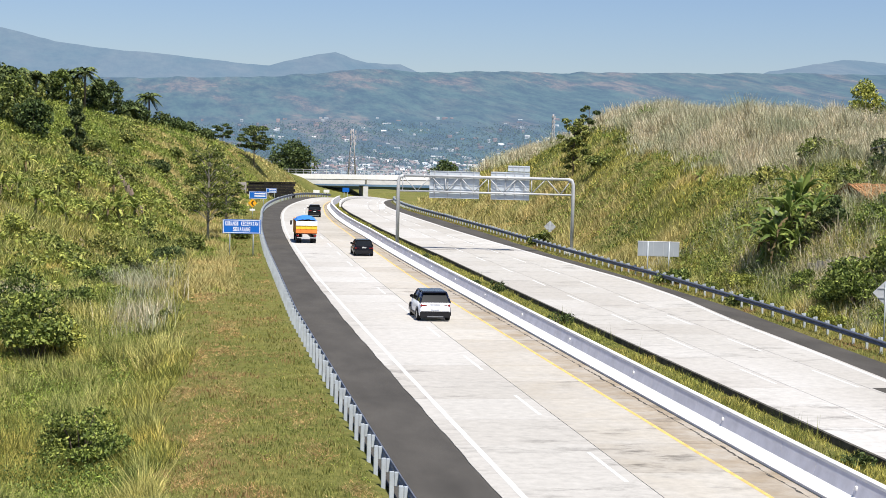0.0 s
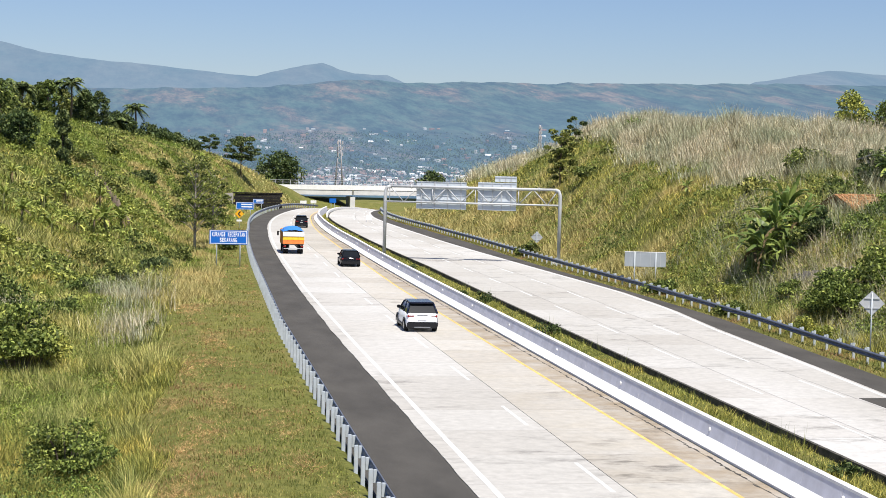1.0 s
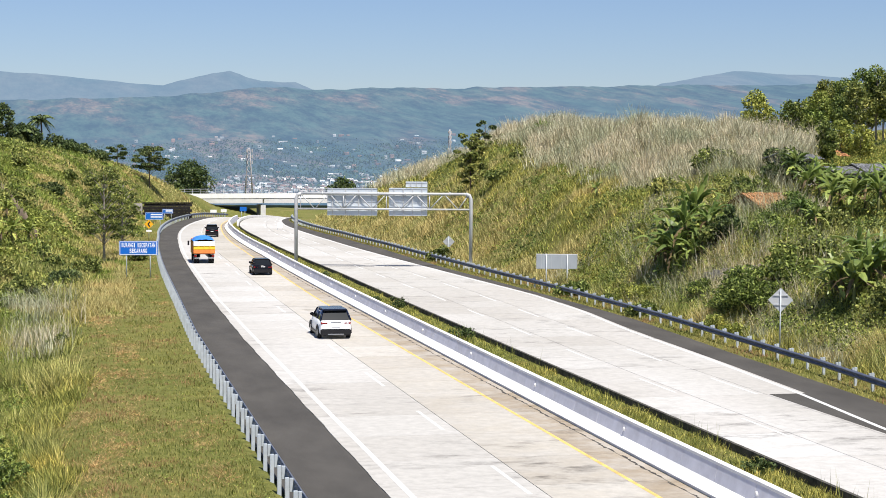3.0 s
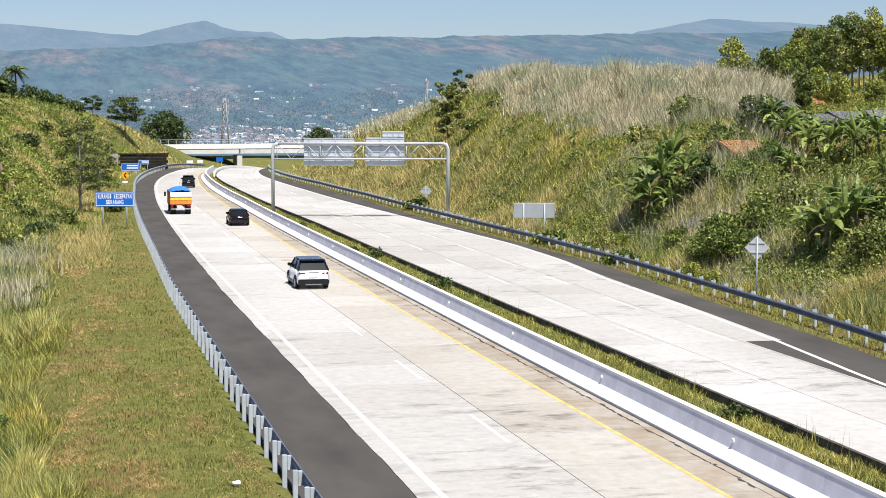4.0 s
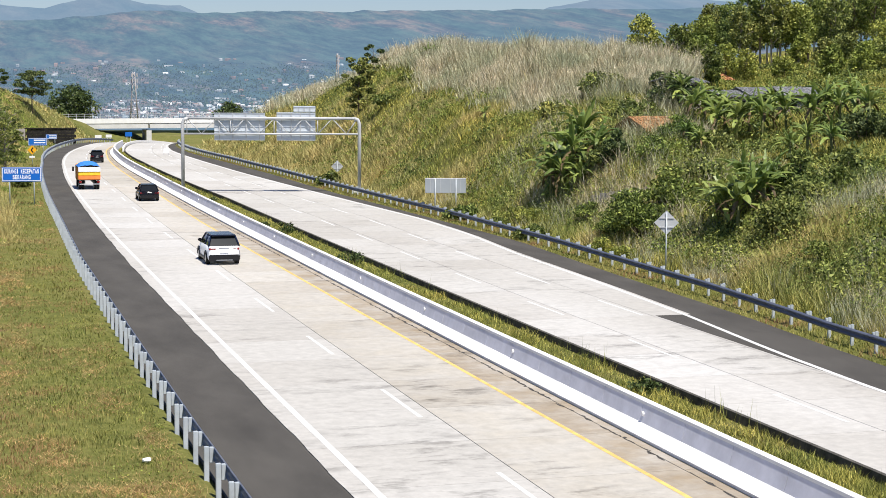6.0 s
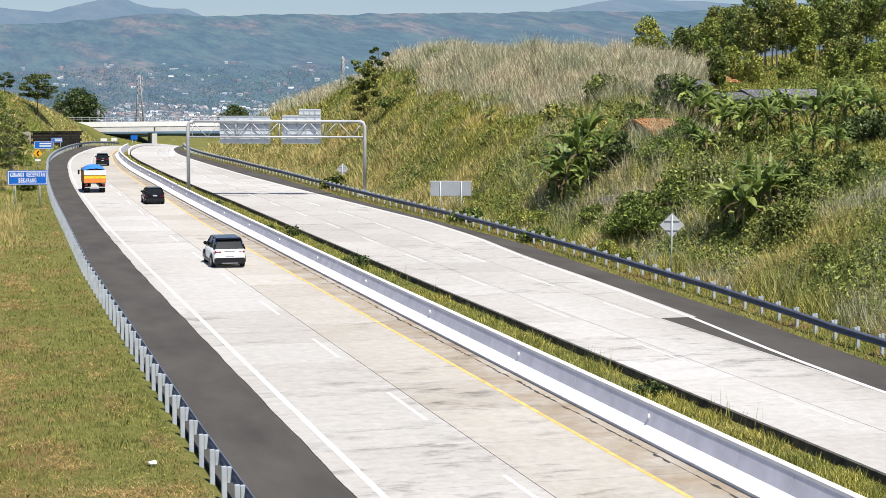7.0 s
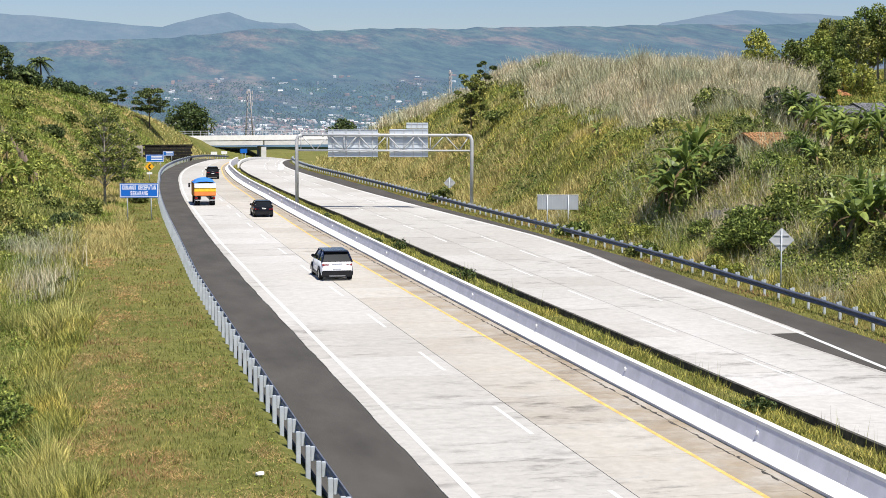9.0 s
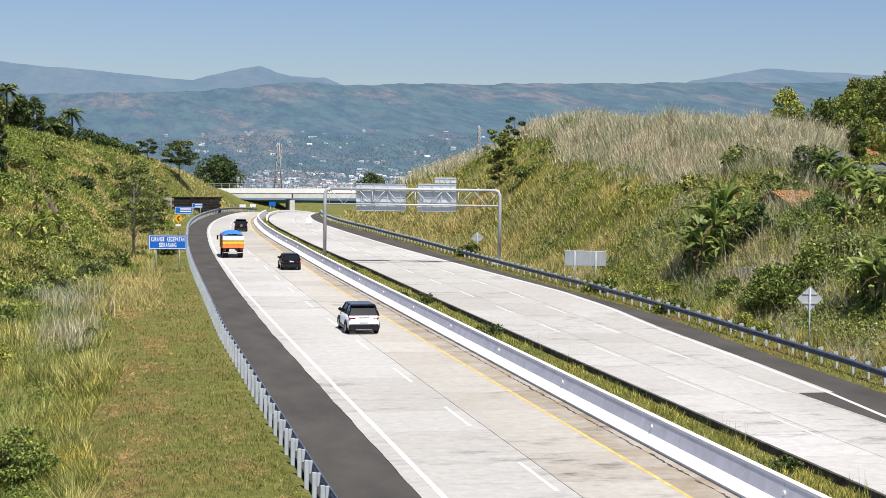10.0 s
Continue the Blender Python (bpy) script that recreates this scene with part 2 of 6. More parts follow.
def at(s, o, z=0.0):
    x, y, a = ref(s)
    return Vector((x + o * math.cos(a), y - o * math.sin(a), z + fall(s)))


def line_of(*pairs):
    p = np.array(pairs, dtype=float)
    return lambda s: float(np.interp(s, p[:, 0], p[:, 1]))


EDGE_L = line_of((0, -7.22), (94, -7.2), (123, -7.1), (164, -6.62), (209, -6.1), (253, -6.1), (310, -5.9))
CONC_EDGE = line_of((0, -7.9), (95, -7.87), (123, -7.6), (164, -7.0), (209, -6.42), (260, -6.42), (310, -6.2))
CONC_L = lambda s: CONC_EDGE(s) + 0.02 * math.sin(s * 0.71) + 0.012 * math.sin(s * 1.9 + 1)
RAIL_L = line_of((0, -10.9), (46, -11.05), (93, -10.9), (121, -10.4), (148, -10.0), (209, -8.9), (310, -9.2))
YELLOW = line_of((0, 0), (125, 0.05), (155, 0.4), (190, 0.35), (215, 0), (247, -0.45), (267, -1.1), (310, -1.9))
WALL = line_of((0, 1.5), (180, 1.55), (206, 1.1), (237, 0.45), (260, -0.35), (310, -1.1))
SLAB_R = line_of((0, 5.9), (150, 5.85), (184, 5.2), (205, 4.7), (226, 4.0), (249, 2.7), (265, 1.7), (286, 0.9), (310, 0.4))
EDGE_R = line_of((20, 11.6), (50, 12.3), (57, 12.7), (68, 13.75), (80, 14.5), (96, 15.2), (110, 16.3), (124, 16.6), (139, 15.95), (161, 15.0), (194, 13.5), (214, 12.6), (235, 11.3), (254, 9.8), (266, 8.75), (287, 7.3), (310, 6.8))
RAIL_R = line_of((20, 14.5), (60, 16.5), (65, 17.0), (74, 17.7), (99, 18.7), (124, 18.8), (140, 18.4), (162, 18.0), (193, 17.3), (224, 15.6), (260, 12.1), (292, 9.0), (310, 8.2))
ASPH_R = line_of((20, 12.9), (59, 15.4), (66, 16.0), (84, 16.8), (103, 17.9), (114, 17.8), (140, 17.3), (156, 16.8), (193, 16.5), (224, 14.9), (260, 11.4), (292, 8.4), (310, 7.6))
END = 400.0


def ribbon(name, s0, s1, left, right, z, material, step=4.0, thick=0.0, parent=None, label=""):
    """A strip of road between two lines."""
    n = max(1, math.ceil((s1 - s0) / step))
    vs, fs = [], []
    for i in range(n + 1):
        s = s0 + (s1 - s0) * i / n
        l, r = (left(s) if callable(left) else left), (right(s) if callable(right) else right)
        vs += [at(s, l, z), at(s, r, z), at(s, r, z - thick), at(s, l, z - thick)]
    for i in range(n):
        a = 4 * i
        fs.append((a, a + 1, a + 5, a + 4))
        if thick:
            fs += [(a + 1, a + 2, a + 6, a + 5), (a + 3, a, a + 4, a + 7)]
    if thick:
        fs += [(3, 2, 1, 0), (4 * n, 4 * n + 1, 4 * n + 2, 4 * n + 3)]
    return part(name, mesh(name, vs, fs, material), parent=parent, label=label)


# ---- lie of the land, by bearing from the overpass: (degrees, foot, crest, height, shape) ----
LAND = np.array([
    (-12, 105, 230, 17.0, 1.0), (-6, 110, 235, 16.6, 1.1), (-3.7, 118, 245, 15.9, 1.2), (-1.8, 135, 265, 14.6, 1.2), (0, 150, 285, 13.6, 1.2), (1.6, 172, 308, 10.8, 1.1),
    (2.5, 288, 322, 8.2, 1.0), (3.65, 301, 335, 5.0, 1.0), (5, 310, 345, 1.0, 1.0), (8.5, 300, 330, 1.0, 1.0), (9.6, 235, 310, 3.6, 0.9), (10.9, 200, 288, 6.9, 0.9), (12.8, 170, 258, 11.0, 0.9),
    (14.5, 146, 236, 14.6, 0.9), (16.6, 126, 216, 16.4, 0.9), (20, 103, 190, 15.0, 0.9), (22.1, 93, 170, 14.6, 0.9), (24.4, 85, 158, 13.0, 0.9), (26.3, 79, 230, 13.0, 0.75),
    (31, 65, 250, 17.0, 0.75), (45, 50, 260, 20.0, 0.75)])


def smooth(t):
    t = np.clip(t, 0, 1)
    return t * t * (3 - 2 * t)


REF_S = np.arange(-100.0, END + 60, 1.0)
REF_P = np.array([ref(s) for s in REF_S])


def road_coords(x, y):
    """s and o of places; exact enough beside the road."""
    x, y = np.asarray(x, float), np.asarray(y, float)
    i = np.clip(np.searchsorted(REF_P[:, 1], y), 1, len(REF_S) - 1)
    for _ in range(4):
        o = (x - REF_P[i, 0]) * np.cos(REF_P[i, 2]) - (y - REF_P[i, 1]) * np.sin(REF_P[i, 2])
        i = np.clip(np.searchsorted(REF_P[:, 1], y + o * np.sin(REF_P[i, 2])), 1, len(REF_S) - 1)
    return REF_S[i], (x - REF_P[i, 0]) * np.cos(REF_P[i, 2]) - (y - REF_P[i, 1]) * np.sin(REF_P[i, 2])


def land(x, y):
    """Height of the ground."""
    x, y = np.asarray(x, float), np.asarray(y, float)
    d, az = np.hypot(x, y), np.degrees(np.arctan2(x, y))
    foot, crest, high, p = (np.interp(az, LAND[:, 0], LAND[:, k]) for k in (1, 2, 3, 4))
    t = np.clip((d - foot) / (crest - foot), 0, 1)
    back = np.interp(az, (24, 27), (300, 900))
    rise = np.where(az > 25, 6.0, 0.0) * smooth((d - crest) / 120)
    z = high * t ** p * (1 - 0.12 * smooth((t - 0.8) / 0.2)) / 0.88 * 0.88 + rise - (high + 24) * smooth((d - crest - 10) / back)
    z += np.where(d > 60, 0.35 * np.sin(x * 0.31 + 1.3) * np.sin(y * 0.23) * t * (1 - t) * 4 + 0.5 * np.sin(x * 0.13) * np.sin(y * 0.11 + 2) * t, 0)
    s, o = road_coords(x, y)
    rl = np.interp(s, (0, 46, 93, 121, 148, 209, 310), (-10.9, -11.05, -10.9, -10.4, -10.0, -8.9, -9.2))
    rr = np.array([RAIL_R(v) for v in np.ravel(s)]).reshape(np.shape(s))
    u = np.where(o < 0, rl - o, o - rr)
    away = smooth((u - np.where(o < 0, 4.0, 0.6)) / np.where(o < 0, 10.0, 9.0))
    ditch = np.where(o < 0, -1.1 * smooth((u - 4.5) / 5) * (1 - smooth((d - 90) / 60)), 0)
    drop = np.where(s > 292, -7.0 * (np.maximum(0, s - 292) / 100) ** 2, 0)
    near = np.where(d < 700, 1.0, 0.0)
    bed = np.where(o < 0, np.interp(u, (-0.4, 0.1), (-0.27, -0.02)), np.interp(u, (-1.5, -0.6), (-0.27, -0.03)))
    level = bed + np.where(d < 420, drop, -18)
    z = z * away + level * (1 - away) + ditch
    z = np.where(az > 60, np.minimum(z, 20), z)
    return np.where(d < 38, np.minimum(z, -0.3), z)


def lands(x, y):
    return float(land(np.array([x]), np.array([y]))[0])


# ---- ground, one sheet to the horizon ----
def build_ground():
    fan = np.concatenate([np.arange(-180, -10, 8.0), np.arange(-10, 36, 0.16), np.arange(36, 180, 8.0)])
    rad = np.concatenate([np.array([0.01]), np.arange(4, 36, 4.0), np.arange(36, 130, 0.8), np.arange(130, 360, 1.8), np.geomspace(362, 4950, 45)])
    a, r = np.meshgrid(np.radians(fan), rad, indexing="ij")
    x, y = r * np.sin(a), r * np.cos(a)
    z = land(x, y)
    n, k = a.shape
    idx = np.arange(n * k).reshape(n, k)
    nxt = np.roll(idx, -1, axis=0)
    faces = np.stack([idx[:, :-1], idx[:, 1:], nxt[:, 1:], nxt[:, :-1]], -1).reshape(-1, 4)
    me = tris_mesh("ground", np.stack([x, y, z], -1).reshape(-1, 3), faces, M["soil"], True)
    tagged(part("ground", me), "grassy ground with green and straw-coloured growth", "ground", kind="structure")


build_ground()


# ---- far hills and mountains ----
HILL_TOP = np.array([(-14, .030), (-2, .034), (2, .037), (4.5, .0395), (6.2, .0435), (8, .0425), (11, .0435), (15, .0445), (19, .0455), (24, .046), (36, .045)])


def build_backdrop():
    far = np.array([(-14, .06), (-5.4, .061), (-3.7, .054), (-1.8, .0505), (0.1, .0485), (2, .0455), (3.3, .044), (4.2, .048), (4.9, .0515), (5.5, .053), (6.1, .049), (6.6, .0472), (7.7, .0468), (8.3, .042), (12, .03), (18, .03), (20, .047), (22.4, .054), (26, .05), (36, .05)])
    near = HILL_TOP
    az = np.arange(-14, 36, 0.1)
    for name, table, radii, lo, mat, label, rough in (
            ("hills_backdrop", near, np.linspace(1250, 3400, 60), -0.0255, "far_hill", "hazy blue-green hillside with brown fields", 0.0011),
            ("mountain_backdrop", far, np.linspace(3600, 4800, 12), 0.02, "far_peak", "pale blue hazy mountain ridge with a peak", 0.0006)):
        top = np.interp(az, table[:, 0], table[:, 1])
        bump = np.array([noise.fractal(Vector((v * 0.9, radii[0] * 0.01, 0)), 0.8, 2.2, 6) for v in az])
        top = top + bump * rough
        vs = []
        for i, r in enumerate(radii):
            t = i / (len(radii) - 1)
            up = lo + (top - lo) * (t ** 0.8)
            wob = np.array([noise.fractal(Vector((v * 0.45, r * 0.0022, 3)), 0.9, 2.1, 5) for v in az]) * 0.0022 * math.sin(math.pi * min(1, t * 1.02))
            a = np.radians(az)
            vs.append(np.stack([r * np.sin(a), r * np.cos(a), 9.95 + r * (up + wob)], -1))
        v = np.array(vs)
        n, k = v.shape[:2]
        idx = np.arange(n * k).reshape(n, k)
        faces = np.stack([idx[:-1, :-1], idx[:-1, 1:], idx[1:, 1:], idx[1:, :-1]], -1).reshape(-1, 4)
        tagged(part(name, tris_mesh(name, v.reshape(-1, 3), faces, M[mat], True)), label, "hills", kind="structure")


build_backdrop()


# ---- road surfaces ----
CONC_R = lambda s: 12.35 if s < 68.2 else EDGE_R(s) + 0.3

def build_road():
    bed = ribbon("roadbed", 20, END, lambda s: RAIL_L(s) + 0.2, lambda s: WALL(s) + 0.6, -0.06, M["joint"], thick=0.2)
    tagged(bed, "dark gravel bed under the pavement slabs", "roadbed", kind="structure")
    bed_r = ribbon("roadbed", 20, END, lambda s: SLAB_R(s) + 0.05, ASPH_R, -0.06, M["joint"], thick=0.2)
    tagged(bed_r, "dark gravel bed under the pavement slabs", "roadbed", kind="structure")
    for name, a, b in (("shoulder", lambda s: RAIL_L(s) + 0.16, lambda s: CONC_L(s) - 0.01), ("shoulder", lambda s: EDGE_R(s) + 0.31, ASPH_R), ("shoulder", 12.36, ASPH_R)):
        ob = ribbon(name, 68.2 if b is ASPH_R and callable(a) else 20, END if callable(a) else 68.2, a, b, 0.0, M["asphalt"], 1.0, thick=0.04)
        tagged(ob, "grey asphalt shoulder beside the concrete lanes", "shoulder", kind="structure")


build_road()
road_left = thing("road", "pale concrete slab carriageway with stains and joints", "road", kind="structure")
road_right = thing("road", "pale concrete slab carriageway behind the median", "road", kind="structure")


def strip_line(name, parent, s0, s1, mid, half, material, label):
    return ribbon(name, s0, s1, lambda s: mid(s) - half, lambda s: mid(s) + half, 0.004, M[material], 3.0, parent=parent, label=label)


strip_line("edge_line", road_left, 20, END, EDGE_L, 0.1, "white_paint", "white edge line")
strip_line("edge_line", road_left, 20, END, YELLOW, 0.075, "yellow_paint", "worn yellow edge line")
strip_line("edge_line", road_right, 20, END, EDGE_R, 0.11, "white_paint", "white edge line")
for o0, o1 in ((6.1, 10.4), (11.4, 14.2)):
    ribbon("expansion_joint", 158.9, 159.2, o0, o1, 0.005, M["joint"], 1.0, parent=road_right, label="dark strip across the lanes")
LANE_L = lambda s: EDGE_L(s) + 3.57 * (YELLOW(s) - EDGE_L(s)) / 7.25
for k in range(29):
    s = 23.6 + 12.5 * k
    strip_line("lane_dash", road_left, s, s + 4.9, LANE_L, 0.07, "white_paint", "white lane dash")
LANE_1 = line_of((0, 8.6), (75, 8.5), (125, 9.0), (195, 8.6), (257, 5.9), (310, 4.2))
LANE_2 = line_of((0, 11.75), (68, 11.85), (87, 11.9), (125, 12.6), (161, 11.9), (195, 11.0), (257, 7.8), (310, 5.6))
for k in range(30):
    s = 19.8 + 12.4 * k
    strip_line("lane_dash", road_right, s, s + 4.8, LANE_1, 0.07, "white_paint", "white lane dash")
    if s > 60:
        strip_line("lane_dash", road_right, s - 1.0, s + 4.5, LANE_2, 0.07, "white_paint", "white lane dash")


# ---- median barrier ----
def build_barrier():
    ob = thing("median_barrier", "grey concrete barrier with whitened sunlit base and top", "barrier", kind="structure")
    body = [(0.44, 0.28), (0.58, 0.80), (0.80, 0.80), (0.92, -0.4), (0.44, -0.4)]
    foot = [(0.0, -0.4), (0.0, 0.09), (0.10, 0.13), (0.442, 0.29), (0.442, -0.4)]
    cap = [(0.565, 0.80), (0.575, 0.885), (0.81, 0.885), (0.815, 0.80)]
    for name, prof, mat, label in (("barrier_segment", body, "barrier", "grey concrete face"), ("barrier_foot", foot, "barrier_white", "whitened sunlit sloping foot"), ("barrier_cap", cap, "barrier_white", "whitened sunlit top")):
        s = 24.0
        while s < 287:
            e = s + (3.0 if s < 160 else 6.0)
            gap = 0.012 if name == "barrier_segment" else 0.003
            vs, n = [], len(prof)
            for q in (s + gap, e - gap):
                vs += [at(q, WALL(q) + o, z) for o, z in prof]
            fs = [(i, (i + 1) % n, n + (i + 1) % n, n + i) for i in range(n)] + [tuple(range(n))[::-1], tuple(range(n, 2 * n))]
            part(name, mesh(name, vs, fs, M[mat]), parent=ob, label=label if s == 24.0 else "")
            s = e


def build_studs():
    bm = bmesh.new()
    bmesh.ops.create_cone(bm, cap_ends=True, segments=12, radius1=0.075, radius2=0.06, depth=0.05, matrix=pose(0, 0, 0, 0, -90, 0))
    bmesh.ops.create_cone(bm, cap_ends=True, segments=8, radius1=0.02, radius2=0.02, depth=0.14, matrix=pose(0.06, 0, 0, 0, -90, 0))
    me = bpy.data.meshes.new("reflector")
    bm.to_mesh(me)
    me.materials.append(M["white"])
    for k in range(21):
        s = 32.8 + 12.0 * k
        p = at(s, WALL(s) + 0.47, 0.55)
        ob = part("reflector", me, m=Matrix.Translation(p) @ pose(0, 0, 0, 0, 0, -math.degrees(ref(s)[2])))
        tagged(ob, "round white reflector on the concrete barrier", "reflector", "reflectors along the barrier")


# ---- guard rails ----
def build_rail(name, line, face, s0, s1, label, lift):
    """face: +1 if its rail looks to the right, -1 to the left."""
    ob = thing(name, label, "guard rail", kind="structure")
    prof = [(0.0, 0.44), (0.05, 0.47), (0.08, 0.50), (0.08, 0.54), (0.02, 0.59), (0.02, 0.62), (0.08, 0.67), (0.08, 0.71), (0.05, 0.74), (0.0, 0.77)]
    s, n = s0, len(prof)
    while s < s1:
        e = min(s + 4.0, s1)
        vs = []
        for q in (s, (s + e) / 2, e):
            vs += [at(q, line(q) + face * (0.19 + o), z + lift) for o, z in prof] + [at(q, line(q) + face * (0.184 + o), z + lift) for o, z in prof]
        fs = []
        for j in (0, 1):
            for i in range(n - 1):
                a = 2 * n * j + i
                fs += [(a, a + 1, a + 2 * n + 1, a + 2 * n), (a + n + 1, a + n, a + 3 * n, a + 3 * n + 1)]
        part("rail_beam", mesh("rail_beam", vs, fs, M["rail_dark"]), parent=ob, label="corrugated steel beam" if s == s0 else "")
        s = e
    bm = bmesh.new()
    box(bm, -0.065, 0.065, -0.05, 0.05, -0.4, 0.82, 0.012)
    post = bpy.data.meshes.new("post")
    bm.to_mesh(post)
    bm.free()
    post.materials.append(M["zinc"])
    bm = bmesh.new()
    box(bm, -0.05, 0.06, -0.05, 0.05, 0.4, 0.8, 0.012)
    block = bpy.data.meshes.new("spacer")
    bm.to_mesh(block)
    bm.free()
    block.materials.append(M["zinc"])
    s = s0 + 0.3
    while s < s1:
        m = Matrix.Translation(at(s, line(s), 0)) @ pose(0, 0, 0, 0, 0, -math.degrees(ref(s)[2]) + (0 if face > 0 else 180))
        p = part("post", post, parent=ob, m=m)
        part("spacer", block, parent=p, m=pose(0.125, 0, 0))
        s += 2.0


build_barrier()
parapet = thing("low_parapet", "low white concrete parapet along the far carriageway edge", "parapet", kind="structure")
for k in range(14):
    ribbon("parapet_segment", 266 + 6 * k, 271.97 + 6 * k, lambda s: SLAB_R(s) - 0.3, lambda s: SLAB_R(s) - 0.02, 0.42, M["barrier_white"], 3.0, thick=0.9, parent=parapet)
build_studs()
build_rail("guard_rail_west", RAIL_L, 1, 30.0, 330.0, "galvanised steel guard rail along the grass verge", 0.0)
build_rail("guard_rail_east", RAIL_R, -1, 40.0, 298.0, "galvanised steel guard rail below the grassy hill", -0.06)


# ---- sign gantry over the far carriageway ----
def build_gantry():
    a, b = Vector((21.66, 159.7, -0.3)), Vector((37.72, 155.5, 0.1))
    d = b - a
    width = math.hypot(d.x, d.y)
    ob = thing("sign_gantry", "grey steel pipe sign gantry spanning the carriageway", "gantry", m=Matrix.Translation(a) @ pose(0, 0, 0, 0, 0, math.degrees(math.atan2(d.y, d.x))))
    top, low = 7.28, 5.82
    bm = bmesh.new()
    tube(bm, [(0, 0, 0), (0, 0, top - 0.5), (0.15, 0, top - 0.12), (0.5, 0, top)], [0.17] * 4, 12)
    part("pole", bm, M["grey_pole"], ob)
    bm = bmesh.new()
    tube(bm, [(width, 0, -0.1), (width, 0, top - 0.5), (width - 0.15, 0, top - 0.12), (width - 0.5, 0, top)], [0.17] * 4, 12)
    part("pole", bm, M["grey_pole"], ob)
    bm = bmesh.new()
    box(bm, width - 0.55, width + 0.55, -0.5, 0.5, 0.1, 0.6, 0.03)
    part("footing", bm, M["bridge"], ob, "concrete footing")
    for z, r in ((top, 0.13), (low, 0.085)):
        bm = bmesh.new()
        tube(bm, [(0.3 if z == top else 0, 0, z), (width - (0.3 if z == top else 0), 0, z)], [r, r], 10)
        part("chord", bm, M["grey_pole"], ob)
    n = 12
    for i in range(n):
        x0, x1 = 0.15 * width / n + width * i / n * 0.985 + 0.2, 0.15 * width / n + width * (i + 1) / n * 0.985 + 0.2
        z0, z1 = (top, low) if i % 2 == 0 else (low, top)
        bm = bmesh.new()
        if i % 3 == 0:
            tube(bm, [(x0, 0, low), (x0, 0, top)], [0.05, 0.05], 6)
        tube(bm, [(x0, 0, z0), (min(x1, width - 0.2), 0, z1)], [0.05, 0.05], 6)
        part("brace", bm, M["grey_pole"], ob)
    for x in (2.5, 7.8, 10.4, 14.6):
        bm = bmesh.new()
        bmesh.ops.create_cone(bm, cap_ends=True, segments=14, radius1=0.2, radius2=0.2, depth=0.1, matrix=pose(x, 0, top, 0, 90, 0))
        part("flange", bm, M["grey_pole"], ob)
    # The boards face away; their ribbed backs show.
    for x0, x1, z0, z1 in ((2.95, 7.7, 5.2, 7.78), (8.8, 12.45, 5.2, 7.84), (10.4, 12.45, 7.9, 8.45)):
        bm = bmesh.new()
        box(bm, x0, x1, 0.22, 0.27, z0, z1)
        board = part("board", bm, M["panel_back"], ob, "unpainted back of a sign board")
        z = z0 + 0.02
        while z < z1:
            bm = bmesh.new()
            box(bm, x0 + 0.02, x1 - 0.02, 0.165, 0.215, z, z + 0.05)
            part("rib", bm, M["panel_back"], board)
            z += 0.42
        for x in np.linspace(x0 + 0.5, x1 - 0.5, 4 if z1 - z0 > 1 else 3):
            bm = bmesh.new()
            box(bm, x - 0.04, x + 0.04, 0.1, 0.16, z0 + 0.1, z1 - 0.05)
            part("bracket", bm, M["grey_pole"], board)


build_gantry()


# ---- roadside signs ----
def text_mesh(body, size, material, name="lettering"):
    cu = bpy.data.curves.new(name, "FONT")
    cu.body, cu.size, cu.align_x, cu.align_y, cu.extrude, cu.offset = body, size, "CENTER", "CENTER", 0.002, 0.03 * size
    ob = bpy.data.objects.new(name, cu)
    scene.collection.objects.link(ob)
    me = bpy.data.meshes.new_from_object(ob.evaluated_get(bpy.context.evaluated_depsgraph_get()))
    bpy.data.objects.remove(ob)
    me.materials.clear()
    me.materials.append(material)
    return me


def sign(name, label, place, turn, w, h, low, face, posts, rim=True, words=(), thick=0.03, size=0.34, bars=0, post_y=0.045):
    """A board on posts; its face looks along local -y."""
    ob = thing(name, label, "sign", m=Matrix.Translation(place) @ pose(0, 0, 0, 0, 0, turn))
    bm = bmesh.new()
    box(bm, -w / 2, w / 2, -thick, 0, low, low + h, 0.01)
    board = part("board", bm, M[face], ob)
    if rim:
        bm = bmesh.new()
        for x0, x1, z0, z1 in ((-w / 2 + .05, w / 2 - .05, low + .05, low + .1), (-w / 2 + .05, w / 2 - .05, low + h - .1, low + h - .05), (-w / 2 + .05, -w / 2 + .1, low + .1, low + h - .1), (w / 2 - .1, w / 2 - .05, low + .1, low + h - .1)):
            box(bm, x0, x1, -thick - 0.006, -thick - 0.001, z0, z1)
        part("border", bm, M["white"], board, "white border")
    for txt, dz, wide in words:
        x = -wide / 2
        step = wide / len(txt)
        for ch in txt:
            if ch != " ":
                me = text_mesh(ch, size, M["white"], "letter")
                w0 = max(v.co.x for v in me.vertices) - min(v.co.x for v in me.vertices)
                part("letter", me, parent=board, m=pose(x + step / 2, -thick - 0.004, low + h / 2 + dz, 90, 0, 0) @ Matrix.Diagonal((min(1.0, step * 0.84 / max(w0, 0.1)), 1, 1, 1)))
            x += step
    for k in range(bars):
        bm = bmesh.new()
        box(bm, -w * 0.2, w * 0.42, -thick - 0.006, -thick - 0.001, low + h * (0.62 - 0.32 * k), low + h * (0.78 - 0.32 * k))
        part("lettering_bar", bm, M["white"], board)
    for x in posts:
        bm = bmesh.new()
        tube(bm, [(x, post_y, -0.4), (x, post_y, low + h * 0.98)], [0.05, 0.05], 8)
        part("post", bm, M["zinc"], ob)
    return ob


